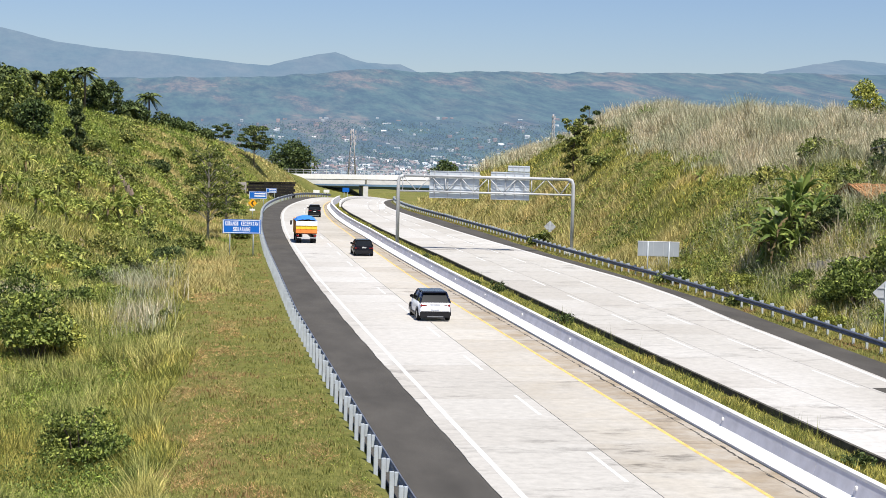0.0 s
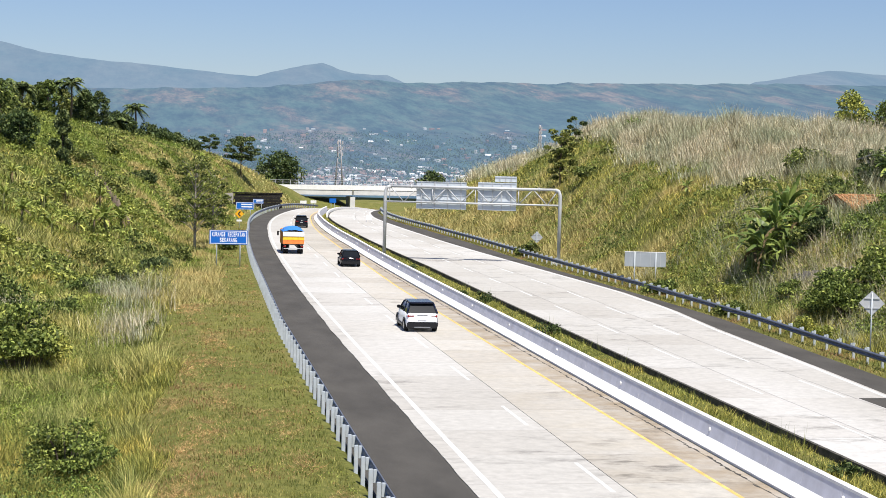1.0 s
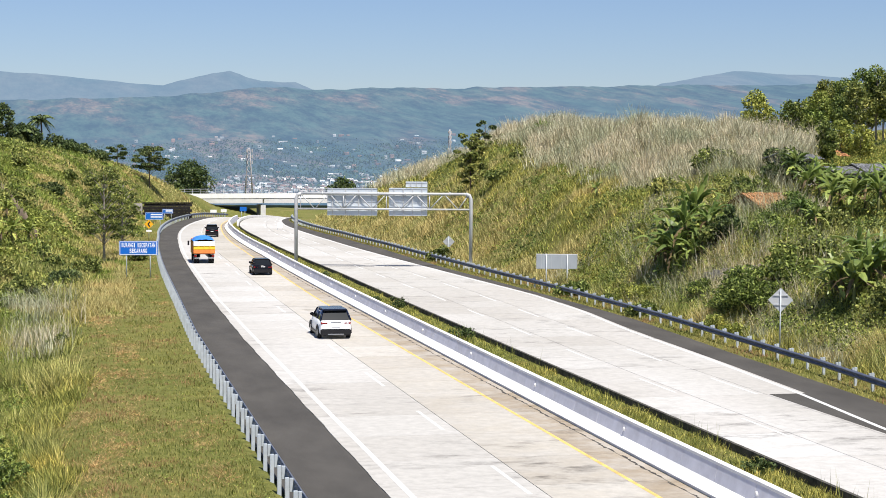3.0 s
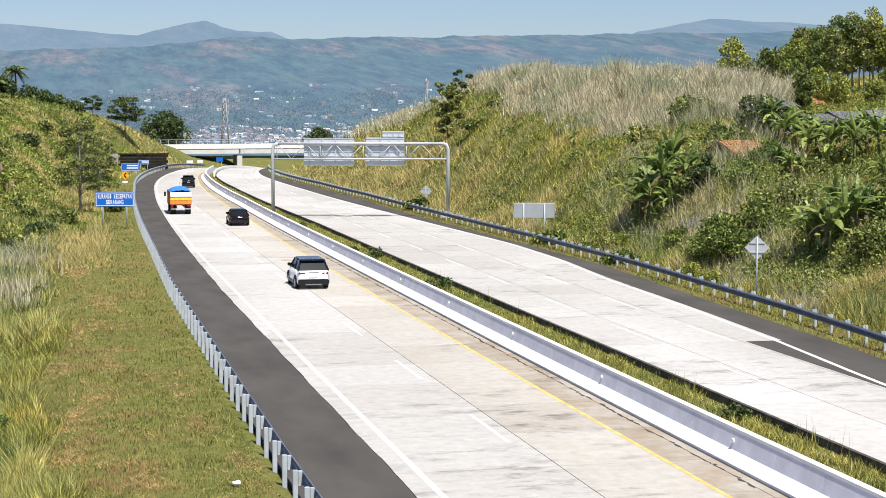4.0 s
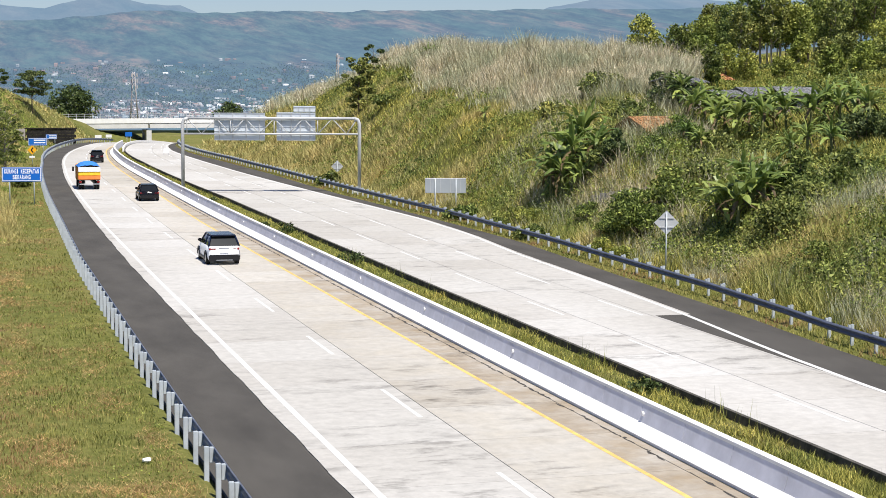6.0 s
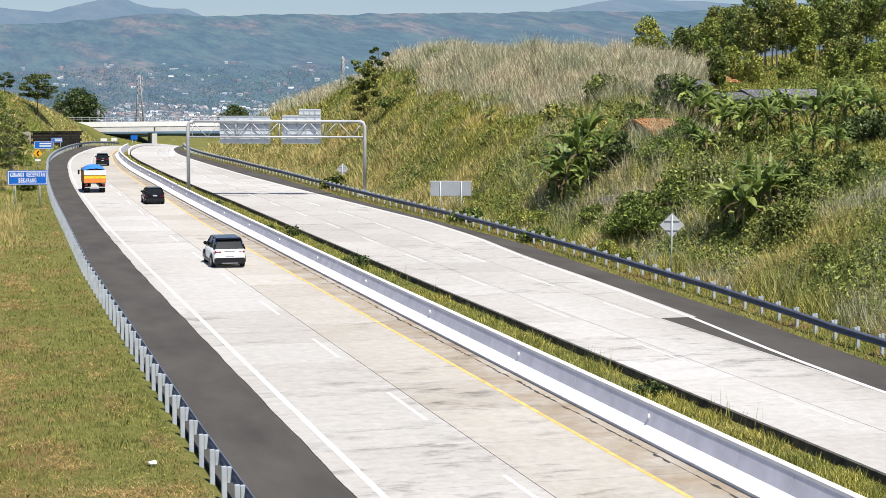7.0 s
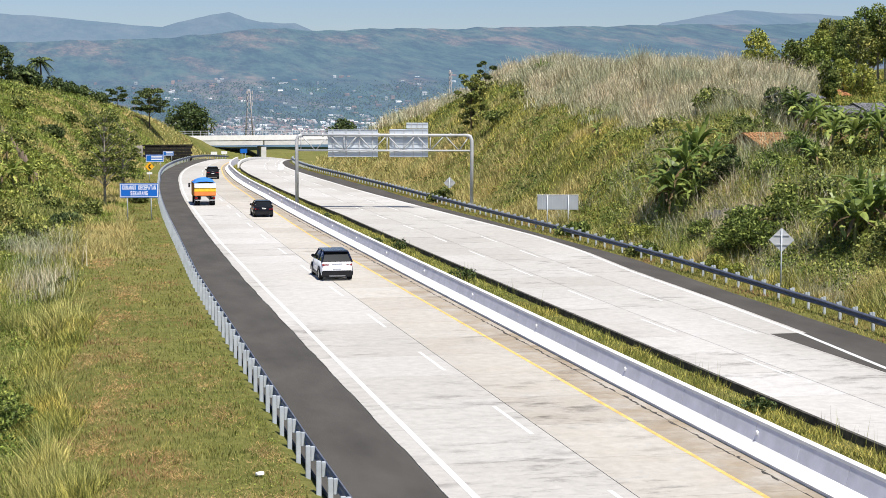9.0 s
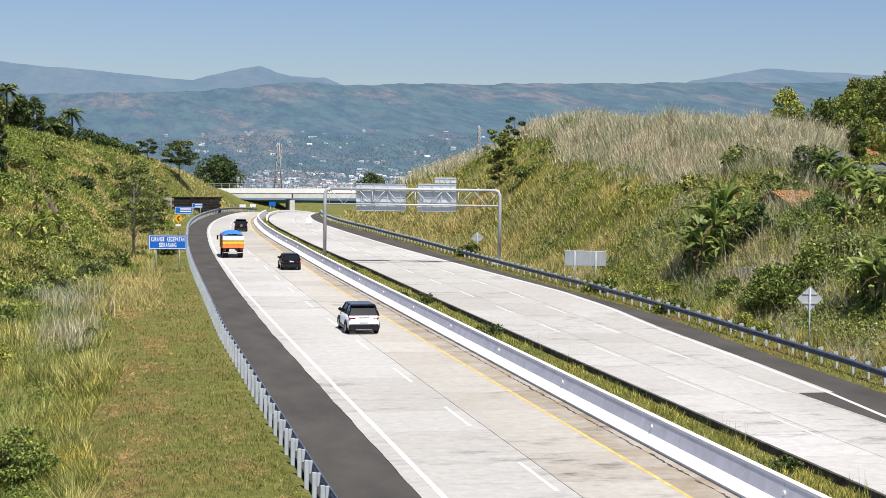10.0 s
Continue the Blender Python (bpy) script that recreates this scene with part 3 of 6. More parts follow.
p = at(146.0, -12.1)
p.z = lands(p.x, p.y)
sign("road_sign", "blue road sign with white lettering on two posts", p, -6, 3.25, 1.22, 1.95, "blue", (-1.0, 1.0), words=(("KURANGI KECEPATAN", 0.23, 2.85), ("SEKARANG", -0.25, 1.5)), size=0.5)


# ---- more signs ----
for s, o, w, h, low, post in ((220.0, -10.05, 0.0, 0, 0, 0),):
    p = at(s, o)
    p.z = lands(p.x, p.y)
    ob = thing("warning_sign", "amber diamond curve warning sign on a post", "sign", m=Matrix.Translation(p) @ pose(0, 0, 0, 0, 0, -6))
    bm = bmesh.new()
    box(bm, -0.42, 0.42, -0.03, 0, -0.42, 0.42, 0.02, pose(0, 0, 1.85, 0, 45, 0))
    board = part("board", bm, M["amber"], ob)
    bm = bmesh.new()
    box(bm, -0.14, 0.02, -0.04, -0.034, -0.2, 0.2, 0, pose(0.06, 0, 1.97, 0, 40, 0))
    box(bm, -0.14, 0.02, -0.042, -0.036, -0.2, 0.2, 0, pose(0.06, 0, 1.73, 0, -40, 0))
    part("arrow", bm, M["black"], board, "black chevron")
    bm = bmesh.new()
    tube(bm, [(0, 0.05, -0.4), (0, 0.05, 2.35)], [0.045, 0.045], 8)
    part("post", bm, M["zinc"], ob)
    bm = bmesh.new()
    box(bm, -0.35, 0.35, -0.03, 0, 0.85, 1.1, 0.02)
    part("plate", bm, M["white"], ob, "small white plate")
for s, o, w, h, low in ((258.0, -10.8, 2.7, 1.12, 1.1), (289.5, -12.0, 1.8, 0.78, 1.05)):
    p = at(s, o)
    p.z = lands(p.x, p.y)
    sign("road_sign", "blue road sign with white marks at the bend", p, -8, w, h, low, "blue", (-w * 0.32, w * 0.32), bars=2)
# backs of signs that face the other carriageway
p = at(129.2, 20.15)
p.z = lands(p.x, p.y)
ob = sign("road_sign", "blank grey back of a wide road sign on two posts", p, -14, 3.25, 1.15, 1.55, "sign_grey", (-0.83, 0.83), rim=False, post_y=-0.09)
bm = bmesh.new()
box(bm, -1.64, 1.64, -0.045, 0.012, 2.69, 2.74, 0.005)
part("rim", bm, M["white"], ob, "pale folded rim")
for x in (-1.2, -0.4, 0.4, 1.2):
    bm = bmesh.new()
    box(bm, x - 0.012, x + 0.012, -0.042, -0.032, 1.57, 2.68)
    part("seam", bm, M["grey_pole"], ob)
for s, o, size, low, mat in ((83.6, 19.5, 0.66, 2.42, "panel_back"), (168.5, 19.6, 0.62, 1.55, "panel_back")):
    p = at(s, o)
    p.z = lands(p.x, p.y)
    ob = thing("warning_sign", "grey back of a diamond warning sign on a thin post", "sign", m=Matrix.Translation(p) @ pose(0, 0, 0, 0, 0, -22))
    bm = bmesh.new()
    box(bm, -size / 1.414, size / 1.414, -0.01, 0.01, -size / 1.414, size / 1.414, 0.005, pose(0, 0, low + 0.35, 0, 45, 0))
    part("board", bm, M["grey_pole"], ob)
    for z in (low + 0.1, low + 0.6):
        bm = bmesh.new()
        box(bm, -size * 0.6, size * 0.6, -0.05, -0.012, z - 0.03, z + 0.03)
        part("bracket", bm, M["grey_pole"], ob)
    bm = bmesh.new()
    tube(bm, [(0, -0.06, -0.4), (0, -0.06, low + size + 0.25)], [0.035, 0.035], 8)
    part("post", bm, M["zinc"], ob)
p = at(248, 8.0)
ob = thing("sign_board", "small white board standing on the carriageway", "sign", m=Matrix.Translation(p) @ pose(0, 0, 0, 0, 0, -8))
bm = bmesh.new()
box(bm, -0.42, 0.42, -0.03, 0.03, 0.25, 1.05, 0.02)
part("board", bm, M["white"], ob)
for x in (-0.34, 0.34):
    bm = bmesh.new()
    box(bm, x - 0.04, x + 0.04, -0.2, 0.2, 0.0, 0.3, 0.01)
    part("foot", bm, M["grey_pole"], ob)


for az, d, zc, w, h, face in ((4.96, 352, -0.3, 1.3, 0.6, "white"), (5.3, 352, -0.2, 1.2, 0.6, "white"), (5.95, 354, 0.1, 1.4, 0.9, "blue"), (2.05, 300, 2.2, 0.9, 0.9, "grey_pole")):
    a = radians(az)
    x, y = d * math.sin(a), d * math.cos(a)
    g = lands(x, y)
    if zc - h / 2 - g > 0.3:
        sign("road_sign", "small far road sign near the bridge", Vector((x, y, g)), -6, w, h, zc - h / 2 - g, face, (-w * 0.25, w * 0.25), rim=False)


# ---- overpass across the valley end ----
def build_bridge():
    d = 372.0
    ob = thing("road_bridge", "white concrete road bridge with a railing over the motorway", "bridge", kind="structure")
    x0, x1, y = 21.0, 95.0, d
    slope = lambda x: 0.006 * (x - 45)
    def beam(name, xa, xb, ya, yb, za, zb, mat, label=""):
        vs = [(x, yy, z + slope(x) - 0.0) for x in (xa, xb) for yy in (ya, yb) for z in (za, zb)]
        fs = [(0, 1, 3, 2), (4, 6, 7, 5), (0, 4, 5, 1), (2, 3, 7, 6), (0, 2, 6, 4), (1, 5, 7, 3)]
        return part(name, mesh(name, vs, fs, M[mat]), parent=ob, label=label)
    beam("parapet", x0, x1, y, y + 0.3, 1.95, 3.0, "barrier_white", "white parapet")
    beam("deck", x0 - 4, x1, y + 0.3, y + 9, 1.75, 2.2, "bridge")
    pier_x = [43.2, 72.0]
    xs = [x0, 43.2, 72.0, x1]
    for a, b in zip(xs, xs[1:]):
        for k in range(4):
            beam("girder", a + 0.15, b - 0.15, y + 0.06 + 2.5 * k, y + 0.5 + 2.5 * k, 0.85, 1.75, "bridge")
    for x in pier_x:
        beam("pier", x - 0.55, x + 0.55, y + 0.2, y + 8.5, -9.0, 0.4, "bridge")
    beam("railing", x0, x1, y + 0.1, y + 0.17, 3.95, 4.03, "grey_pole")
    beam("railing", x0, x1, y + 0.1, y + 0.17, 3.5, 3.55, "grey_pole")
    n = 44
    for i in range(n + 1):
        x = x0 + (x1 - x0) * i / n
        beam("railing_post", x - 0.05, x + 0.05, y + 0.08, y + 0.2, 2.9, 4.0, "grey_pole")
    # blackened abutment wall below the cut slope
    ob2 = thing("abutment_wall", "blackened stone retaining wall with a pale slanting end", "wall", kind="structure")
    px, py, gz = 13.6, 296.5, -0.4
    rng = random.Random(4)
    for r in range(6):
        for c in range(15):
            bm = bmesh.new()
            xa = c * 0.55 + (0.27 if r % 2 else 0)
            box(bm, xa, xa + 0.53, rng.uniform(-0.1, 0), 0.3, r * 0.5, r * 0.5 + 0.48)
            part("stone", bm, M["black_wall"], ob2, m=pose(px, py, gz, 0, 0, 6))
    bm = bmesh.new()
    box(bm, -0.2, 8.7, -0.15, 0.5, 3.0, 3.2, 0.03)
    part("coping", bm, M["black_wall"], ob2, m=pose(px, py, gz, 0, 0, 6))
    bm = bmesh.new()
    vs = [bm.verts.new(v) for v in ((-1.6, -1.2, -1), (-0.1, -0.1, -1), (-0.1, -0.1, 3.1), (-2.0, -0.9, 3.0), (-1.6, -0.9, -1), (-0.1, 0.3, -1), (-0.1, 0.3, 3.1), (-2.0, -0.5, 3.0))]
    for f in ((0, 1, 2, 3), (7, 6, 5, 4), (0, 3, 7, 4), (1, 5, 6, 2), (3, 2, 6, 7), (0, 4, 5, 1)):
        bm.faces.new([vs[i] for i in f])
    part("wing_wall", bm, M["grey_wall"], ob2, "pale concrete wing", m=pose(px, py, gz, 0, 0, 6))


build_bridge()


# ---- vehicles ----
M["car_black"] = plain("black_car_paint", (0.008, 0.008, 0.01), 0.18, 0, 0.1)
M["car_white"] = plain("white_car_paint", (0.85, 0.86, 0.88), 0.25, 0, 0.02)
M["car_navy"] = plain("dark_navy_roof_paint", (0.008, 0.015, 0.04), 0.15, 0, 0.1)
M["glass"] = plain("tinted_glass", (0.012, 0.014, 0.016), 0.06, 0, 0.1)
M["rubber"] = plain("rubber", (0.015, 0.015, 0.015), 0.85)
M["alloy"] = plain("alloy", (0.35, 0.36, 0.38), 0.35, 0.8)
M["red_lamp"] = plain("red_lamp_lens", (0.25, 0.012, 0.012), 0.2)
M["orange"] = plain("orange_truck_paint", (0.82, 0.24, 0.06), 0.5, 0, 0.1)
M["yellow"] = plain("yellow_truck_paint", (0.86, 0.55, 0.04), 0.5, 0, 0.08)
M["tarp"] = plain("blue_tarpaulin", (0.05, 0.22, 0.65), 0.55, 0, 0.15, 2.5)
M["tarp_white"] = plain("white_tarpaulin_edge", (0.75, 0.78, 0.82), 0.6, 0, 0.08)


def loft(sections):
    """A skin over cross-sections, each a list of points; closed at both ends."""
    bm = bmesh.new()
    rings = [[bm.verts.new(p) for p in s] for s in sections]
    n = len(rings[0])
    for r, q in zip(rings, rings[1:]):
        for i in range(n):
            bm.faces.new((r[i], r[(i + 1) % n], q[(i + 1) % n], q[i])).smooth = False
    bm.faces.new(rings[0])
    bm.faces.new(rings[-1][::-1])
    bmesh.ops.recalc_face_normals(bm, faces=bm.faces)
    bmesh.ops.bevel(bm, geom=[e for e in bm.edges if e.calc_face_angle(0) > 0.5], offset=0.03, segments=2, affect="EDGES")
    for f in bm.faces:
        f.smooth = True
    return bm


def ring(y, w, z0, z1, tuck=0.1):
    """One cross-section of a car body at length y."""
    return [(-w + tuck, y, z0), (-w, y, z0 + 0.18), (-w, y, (z0 + z1) / 2), (-w + 0.05, y, z1), (w - 0.05, y, z1), (w, y, (z0 + z1) / 2), (w, y, z0 + 0.18), (w - tuck, y, z0)]


def car(name, label, m, paint, length, width, height, boot, roof_paint=None, cladding=False):
    """Front towards +y. boot: how far the cabin stops short of the tail."""
    ob = thing(name, label, "car", m=m)
    w, L = width / 2, length / 2
    belt = height * (0.64 if boot < 0.2 else 0.62)
    zb = 0.22
    body = loft([ring(-L, w * 0.86, zb + 0.1, belt - 0.1), ring(-L + 0.12, w * 0.95, zb, belt), ring(-L + 0.9, w, zb, belt + 0.02), ring(0, w, zb, belt), ring(L - 1.2, w, zb, belt - 0.04), ring(L - 0.35, w * 0.94, zb, belt - 0.2), ring(L, w * 0.8, zb + 0.1, belt - 0.35)])
    b = part("body", body, M[paint], ob)
    t = belt - 0.02
    gw, tw = w * 0.93, w * 0.72

    def cab(y0, y1, y2, y3, z0, z1, g, k):
        bm = bmesh.new()
        vs = [bm.verts.new(v) for v in ((-g, y0, z0), (g, y0, z0), (g, y3, z0), (-g, y3, z0), (-k, y1, z1), (k, y1, z1), (k, y2, z1), (-k, y2, z1))]
        for f in ((0, 1, 5, 4), (1, 2, 6, 5), (2, 3, 7, 6), (3, 0, 4, 7), (4, 5, 6, 7)):
            bm.faces.new([vs[i] for i in f])
        bmesh.ops.recalc_face_normals(bm, faces=bm.faces)
        bmesh.ops.bevel(bm, geom=[e for e in bm.edges if not e.is_boundary], offset=0.06, segments=3, affect="EDGES")
        return bm

    y0, y1, y2, y3 = -L + boot, -L + boot + 0.42, L - 2.0, L - 1.15
    part("window_band", cab(y0, y1, y2, y3, t, height - 0.05, gw, tw), M["glass"], ob, "dark tinted windows")
    bm = bmesh.new()
    box(bm, -tw - 0.02, tw + 0.02, y1 - (0.22 if boot < 0.2 else 0.05), y2 + 0.05, height - 0.09, height, 0.035)
    part("roof", bm, M[roof_paint or paint], ob)
    for sx in (-1, 1):
        for ya, yb, ga in ((y0 + 0.02, y1, 0), ((y1 + y2) / 2 - 0.05, (y1 + y2) / 2, 1), (y3 - 0.02, y2, 0)):
            bm = bmesh.new()
            tube(bm, [(sx * (gw + 0.005), ya, t), (sx * (tw + 0.005), yb, height - 0.05)], [0.05, 0.045], 6)
            part("pillar", bm, M[roof_paint or paint], ob)
        bm = bmesh.new()
        box(bm, sx * (w + 0.02) - 0.11, sx * (w + 0.02) + 0.11, y3 - 0.35, y3 - 0.22, belt + 0.02, belt + 0.2, 0.04)
        part("mirror", bm, M["car_black" if roof_paint else paint], ob)
        bm = bmesh.new()
        box(bm, sx * w * 0.7 - 0.2, sx * w * 0.7 + 0.2, -L - 0.0, -L + 0.14, belt - 0.24, belt - 0.1, 0.03)
        part("tail_lamp", bm, M["red_lamp"], ob, "red tail lamp")
    bm = bmesh.new()
    box(bm, -w * 0.93, w * 0.93, -L - 0.06, -L + 0.2, zb + 0.0, zb + (0.36 if cladding else 0.3), 0.05)
    bumper = part("bumper", bm, M["black" if cladding or paint != "car_white" else paint], ob)
    if cladding:
        for sx in (-1, 1):
            bm = bmesh.new()
            box(bm, sx * (w + 0.005) - 0.02, sx * (w + 0.005) + 0.02, -L + 1.2, L - 1.2, zb, zb + 0.16, 0.015)
            part("sill", bm, M["black"], ob, "black plastic sill")
            for y in (-L + 0.85, L - 0.85):
                bm = bmesh.new()
                tube(bm, [(sx * w, y + 0.41 * math.cos(q), 0.33 + 0.41 * math.sin(q)) for q in np.linspace(-0.1, math.pi + 0.1, 11)], [0.05] * 11, 6)
                part("wheel_arch", bm, M["black"], ob, "black plastic wheel arch")
        bm = bmesh.new()
        box(bm, -0.3, 0.3, -L - 0.02, -L + 0.06, belt - 0.14, belt - 0.1, 0.01)
        part("trim_bar", bm, M["alloy"], ob, "chrome trim bar")
        bm = bmesh.new()
        box(bm, -w * 0.5, w * 0.5, -L - 0.07, -L, zb + 0.03, zb + 0.1, 0.01)
        part("skid_plate", bm, M["alloy"], bumper, "silver skid plate")
    bm = bmesh.new()
    box(bm, -0.24, 0.24, -L - 0.035, -L + 0.05, zb + 0.46, zb + 0.59, 0.005)
    plate = part("plate", bm, M["black" if paint != "car_white" else "white"], ob)
    if paint != "car_white":
        bm = bmesh.new()
        box(bm, -0.18, 0.18, -L - 0.042, -L - 0.036, zb + 0.495, zb + 0.555)
        part("plate_mark", bm, M["white"], plate, "plain white bar")
    for sx in (-1, 1):
        for y in (-L + 0.85, L - 0.85):
            bm = bmesh.new()
            bmesh.ops.create_cone(bm, cap_ends=True, segments=24, radius1=0.33, radius2=0.33, depth=0.22, matrix=pose(sx * (w - 0.1), y, 0.33, 0, 90, 0))
            wheel = part("wheel", bm, M["rubber"], ob)
            bm = bmesh.new()
            bmesh.ops.create_cone(bm, cap_ends=True, segments=10, radius1=0.21, radius2=0.19, depth=0.02, matrix=pose(sx * (w + 0.015), y, 0.33, 0, 90, 0))
            part("rim", bm, M["alloy"], wheel)
    return ob


def on_road(s, o):
    return Matrix.Translation(at(s, o, 0.002)) @ pose(0, 0, 0, 0, 0, -math.degrees(ref(s)[2]))


def build_truck():
    ob = thing("dump_truck", "orange and yellow tipper truck with blue tarpaulin", "truck", m=on_road(168.0, -5.3))
    bm = bmesh.new()
    box(bm, -1.0, 1.0, 2.4, 4.0, 0.7, 2.25, 0.1)
    part("cab", bm, M["yellow"], ob)
    for x0, x1, y0, y1, z0, z1, mat in ((-1.05, -0.97, -2.4, 2.2, 1.0, 2.1, "orange"), (0.97, 1.05, -2.4, 2.2, 1.0, 2.1, "orange"), (-1.05, 1.05, 2.2, 2.3, 1.0, 2.3, "orange"), (-1.0, 1.0, -2.4, 2.2, 0.9, 1.0, "black")):
        bm = bmesh.new()
        box(bm, x0, x1, y0, y1, z0, z1, 0.015)
        part("bed_panel", bm, M[mat], ob)
    for z0, z1, mat, label in ((0.98, 1.36, "orange", "orange lower tailgate"), (1.37, 1.72, "yellow", "yellow upper tailgate")):
        bm = bmesh.new()
        box(bm, -1.04, 1.04, -2.5, -2.42, z0, z1, 0.02)
        g = part("tailgate", bm, M[mat], ob, label)
        for x in (-0.55, 0.0, 0.55):
            bm = bmesh.new()
            box(bm, x - 0.04, x + 0.04, -2.54, -2.505, z0 + 0.02, z1 - 0.02)
            part("rib", bm, M[mat], g)
    bm = bmesh.new()
    box(bm, -1.04, 1.04, -2.56, -2.48, 1.73, 2.18, 0.01)
    part("tarp_edge", bm, M["tarp_white"], ob, "white edge of the cover")
    nx, ny = 10, 18
    rng = random.Random(9)
    vs = [(-1.06 + 2.12 * i / nx, -2.5 + 4.9 * j / ny, 2.17 + 0.5 * math.sin(math.pi * i / nx) ** 0.5 * math.sin(math.pi * (0.12 + 0.8 * j / ny)) + rng.uniform(-0.025, 0.025)) for j in range(ny + 1) for i in range(nx + 1)]
    fs = [(j * (nx + 1) + i, j * (nx + 1) + i + 1, (j + 1) * (nx + 1) + i + 1, (j + 1) * (nx + 1) + i) for j in range(ny) for i in range(nx)]
    part("tarpaulin", mesh("tarpaulin", vs, fs, M["tarp"]), parent=ob, label="blue tarpaulin over the load")
    bm = bmesh.new()
    for x in (-0.45, 0.45):
        box(bm, x - 0.06, x + 0.06, -2.4, 3.9, 0.6, 0.85)
    part("chassis", bm, M["black"], ob)
    bm = bmesh.new()
    box(bm, -0.95, 0.95, -2.5, -2.42, 0.5, 0.58, 0.01)
    part("bumper_bar", bm, M["grey_pole"], ob)
    for y, xs in ((-1.5, (-0.86, -0.58, 0.58, 0.86)), (3.1, (-0.82, 0.82))):
        for x in xs:
            bm = bmesh.new()
            bmesh.ops.create_cone(bm, cap_ends=True, segments=24, radius1=0.42, radius2=0.42, depth=0.24, matrix=pose(x, y, 0.42, 0, 90, 0))
            wheel = part("wheel", bm, M["rubber"], ob)
            bm = bmesh.new()
            bmesh.ops.create_cone(bm, cap_ends=True, segments=16, radius1=0.22, radius2=0.18, depth=0.27, matrix=pose(x, y, 0.42, 0, 90, 0))
            part("rim", bm, M["grey_pole"], wheel)
    for sx in (-1, 1):
        bm = bmesh.new()
        box(bm, sx * 1.22 - 0.09, sx * 1.22 + 0.09, 3.85, 3.92, 1.5, 1.95, 0.02)
        tube(bm, [(sx * 1.0, 3.9, 1.9), (sx * 1.22, 3.9, 1.9)], [0.02, 0.02], 6)
        part("mirror", bm, M["black"], ob)
        bm = bmesh.new()
        box(bm, sx * 0.85 - 0.12, sx * 0.85 + 0.12, -2.53, -2.46, 0.68, 0.82, 0.01)
        part("tail_lamp", bm, M["red_lamp"], ob)


build_truck()
car("suv", "black SUV driving in the fast lane", on_road(226.0, -1.9), "car_black", 4.2, 1.66, 1.6, 0.1)
car("sedan", "black hatchback car near the yellow line", on_road(150.0, -1.3), "car_black", 4.3, 1.72, 1.42, 0.35)
car("suv", "white crossover SUV with a dark blue roof", on_road(96.0, -2.8), "car_white", 4.55, 1.85, 1.68, 0.1, "car_navy", True)


# ---- masts and town in the valley ----
def mast(az, d, base, top, wide, label):
    a = radians(az)
    ob = thing("radio_mast", label, "mast", m=pose(d * math.sin(a), d * math.cos(a), base))
    n, h = 9, top - base
    for sx in (-1, 1):
        for sy in (-1, 1):
            bm = bmesh.new()
            tube(bm, [(sx * wide, sy * wide, 0), (sx * wide * 0.25, sy * wide * 0.25, h)], [0.22, 0.15], 5)
            part("leg", bm, M["mast_paint"], ob)
    bm = bmesh.new()
    for i in range(n):
        k0, k1 = 1 - 0.75 * i / n, 1 - 0.75 * (i + 1) / n
        z0, z1 = h * i / n, h * (i + 1) / n
        for sx, sy in ((1, 1), (1, -1), (-1, -1), (-1, 1)):
            qx, qy = (sx, -sy) if sx == sy else (-sx, sy)
            tube(bm, [(sx * wide * k0, sy * wide * k0, z0), (qx * wide * k1, qy * wide * k1, z1)], [0.12, 0.12], 4)
    tagged(part("lattice", bm, M["mast_paint"], ob), kind="stuff")
    for z in (0.66, 0.78, 0.9):
        for k in range(3):
            c, s2 = math.cos(k * 2.1), math.sin(k * 2.1)
            bm = bmesh.new()
            box(bm, c * wide * 0.9 - 0.25, c * wide * 0.9 + 0.25, s2 * wide * 0.9 - 0.25, s2 * wide * 0.9 + 0.25, h * z, h * z + 1.6)
            part("antenna", bm, M["mast_paint"], ob, "pale panel antenna")


M["mast_paint"] = plain("hazy_mast_steel", (0.4, 0.38, 0.39), 0.7)
# Town walls and tree crowns glow bluish to carry the haze.
M["town_wall"] = hazy("town_walls_and_roofs_haze_glow", [(0.0, (0.1, 0.06, 0.05)), (0.4, (0.16, 0.1, 0.08)), (0.5, (0.14, 0.14, 0.14)), (0.85, (0.28, 0.28, 0.28)), (1.0, (0.6, 0.6, 0.6))], (0.26, 0.36, 0.5), 0.34, True)
M["town_tree"] = hazy("tree_crowns_haze_glow", [(0.0, (0.02, 0.04, 0.025)), (1.0, (0.05, 0.075, 0.045))], (0.24, 0.35, 0.5), 0.27, True)
mast(6.14, 800, -6.0, 16.5, 1.7, "slender lattice radio mast in the town")
mast(12.9, 1100, 5.0, 31.5, 1.2, "far slender radio mast on the plain")


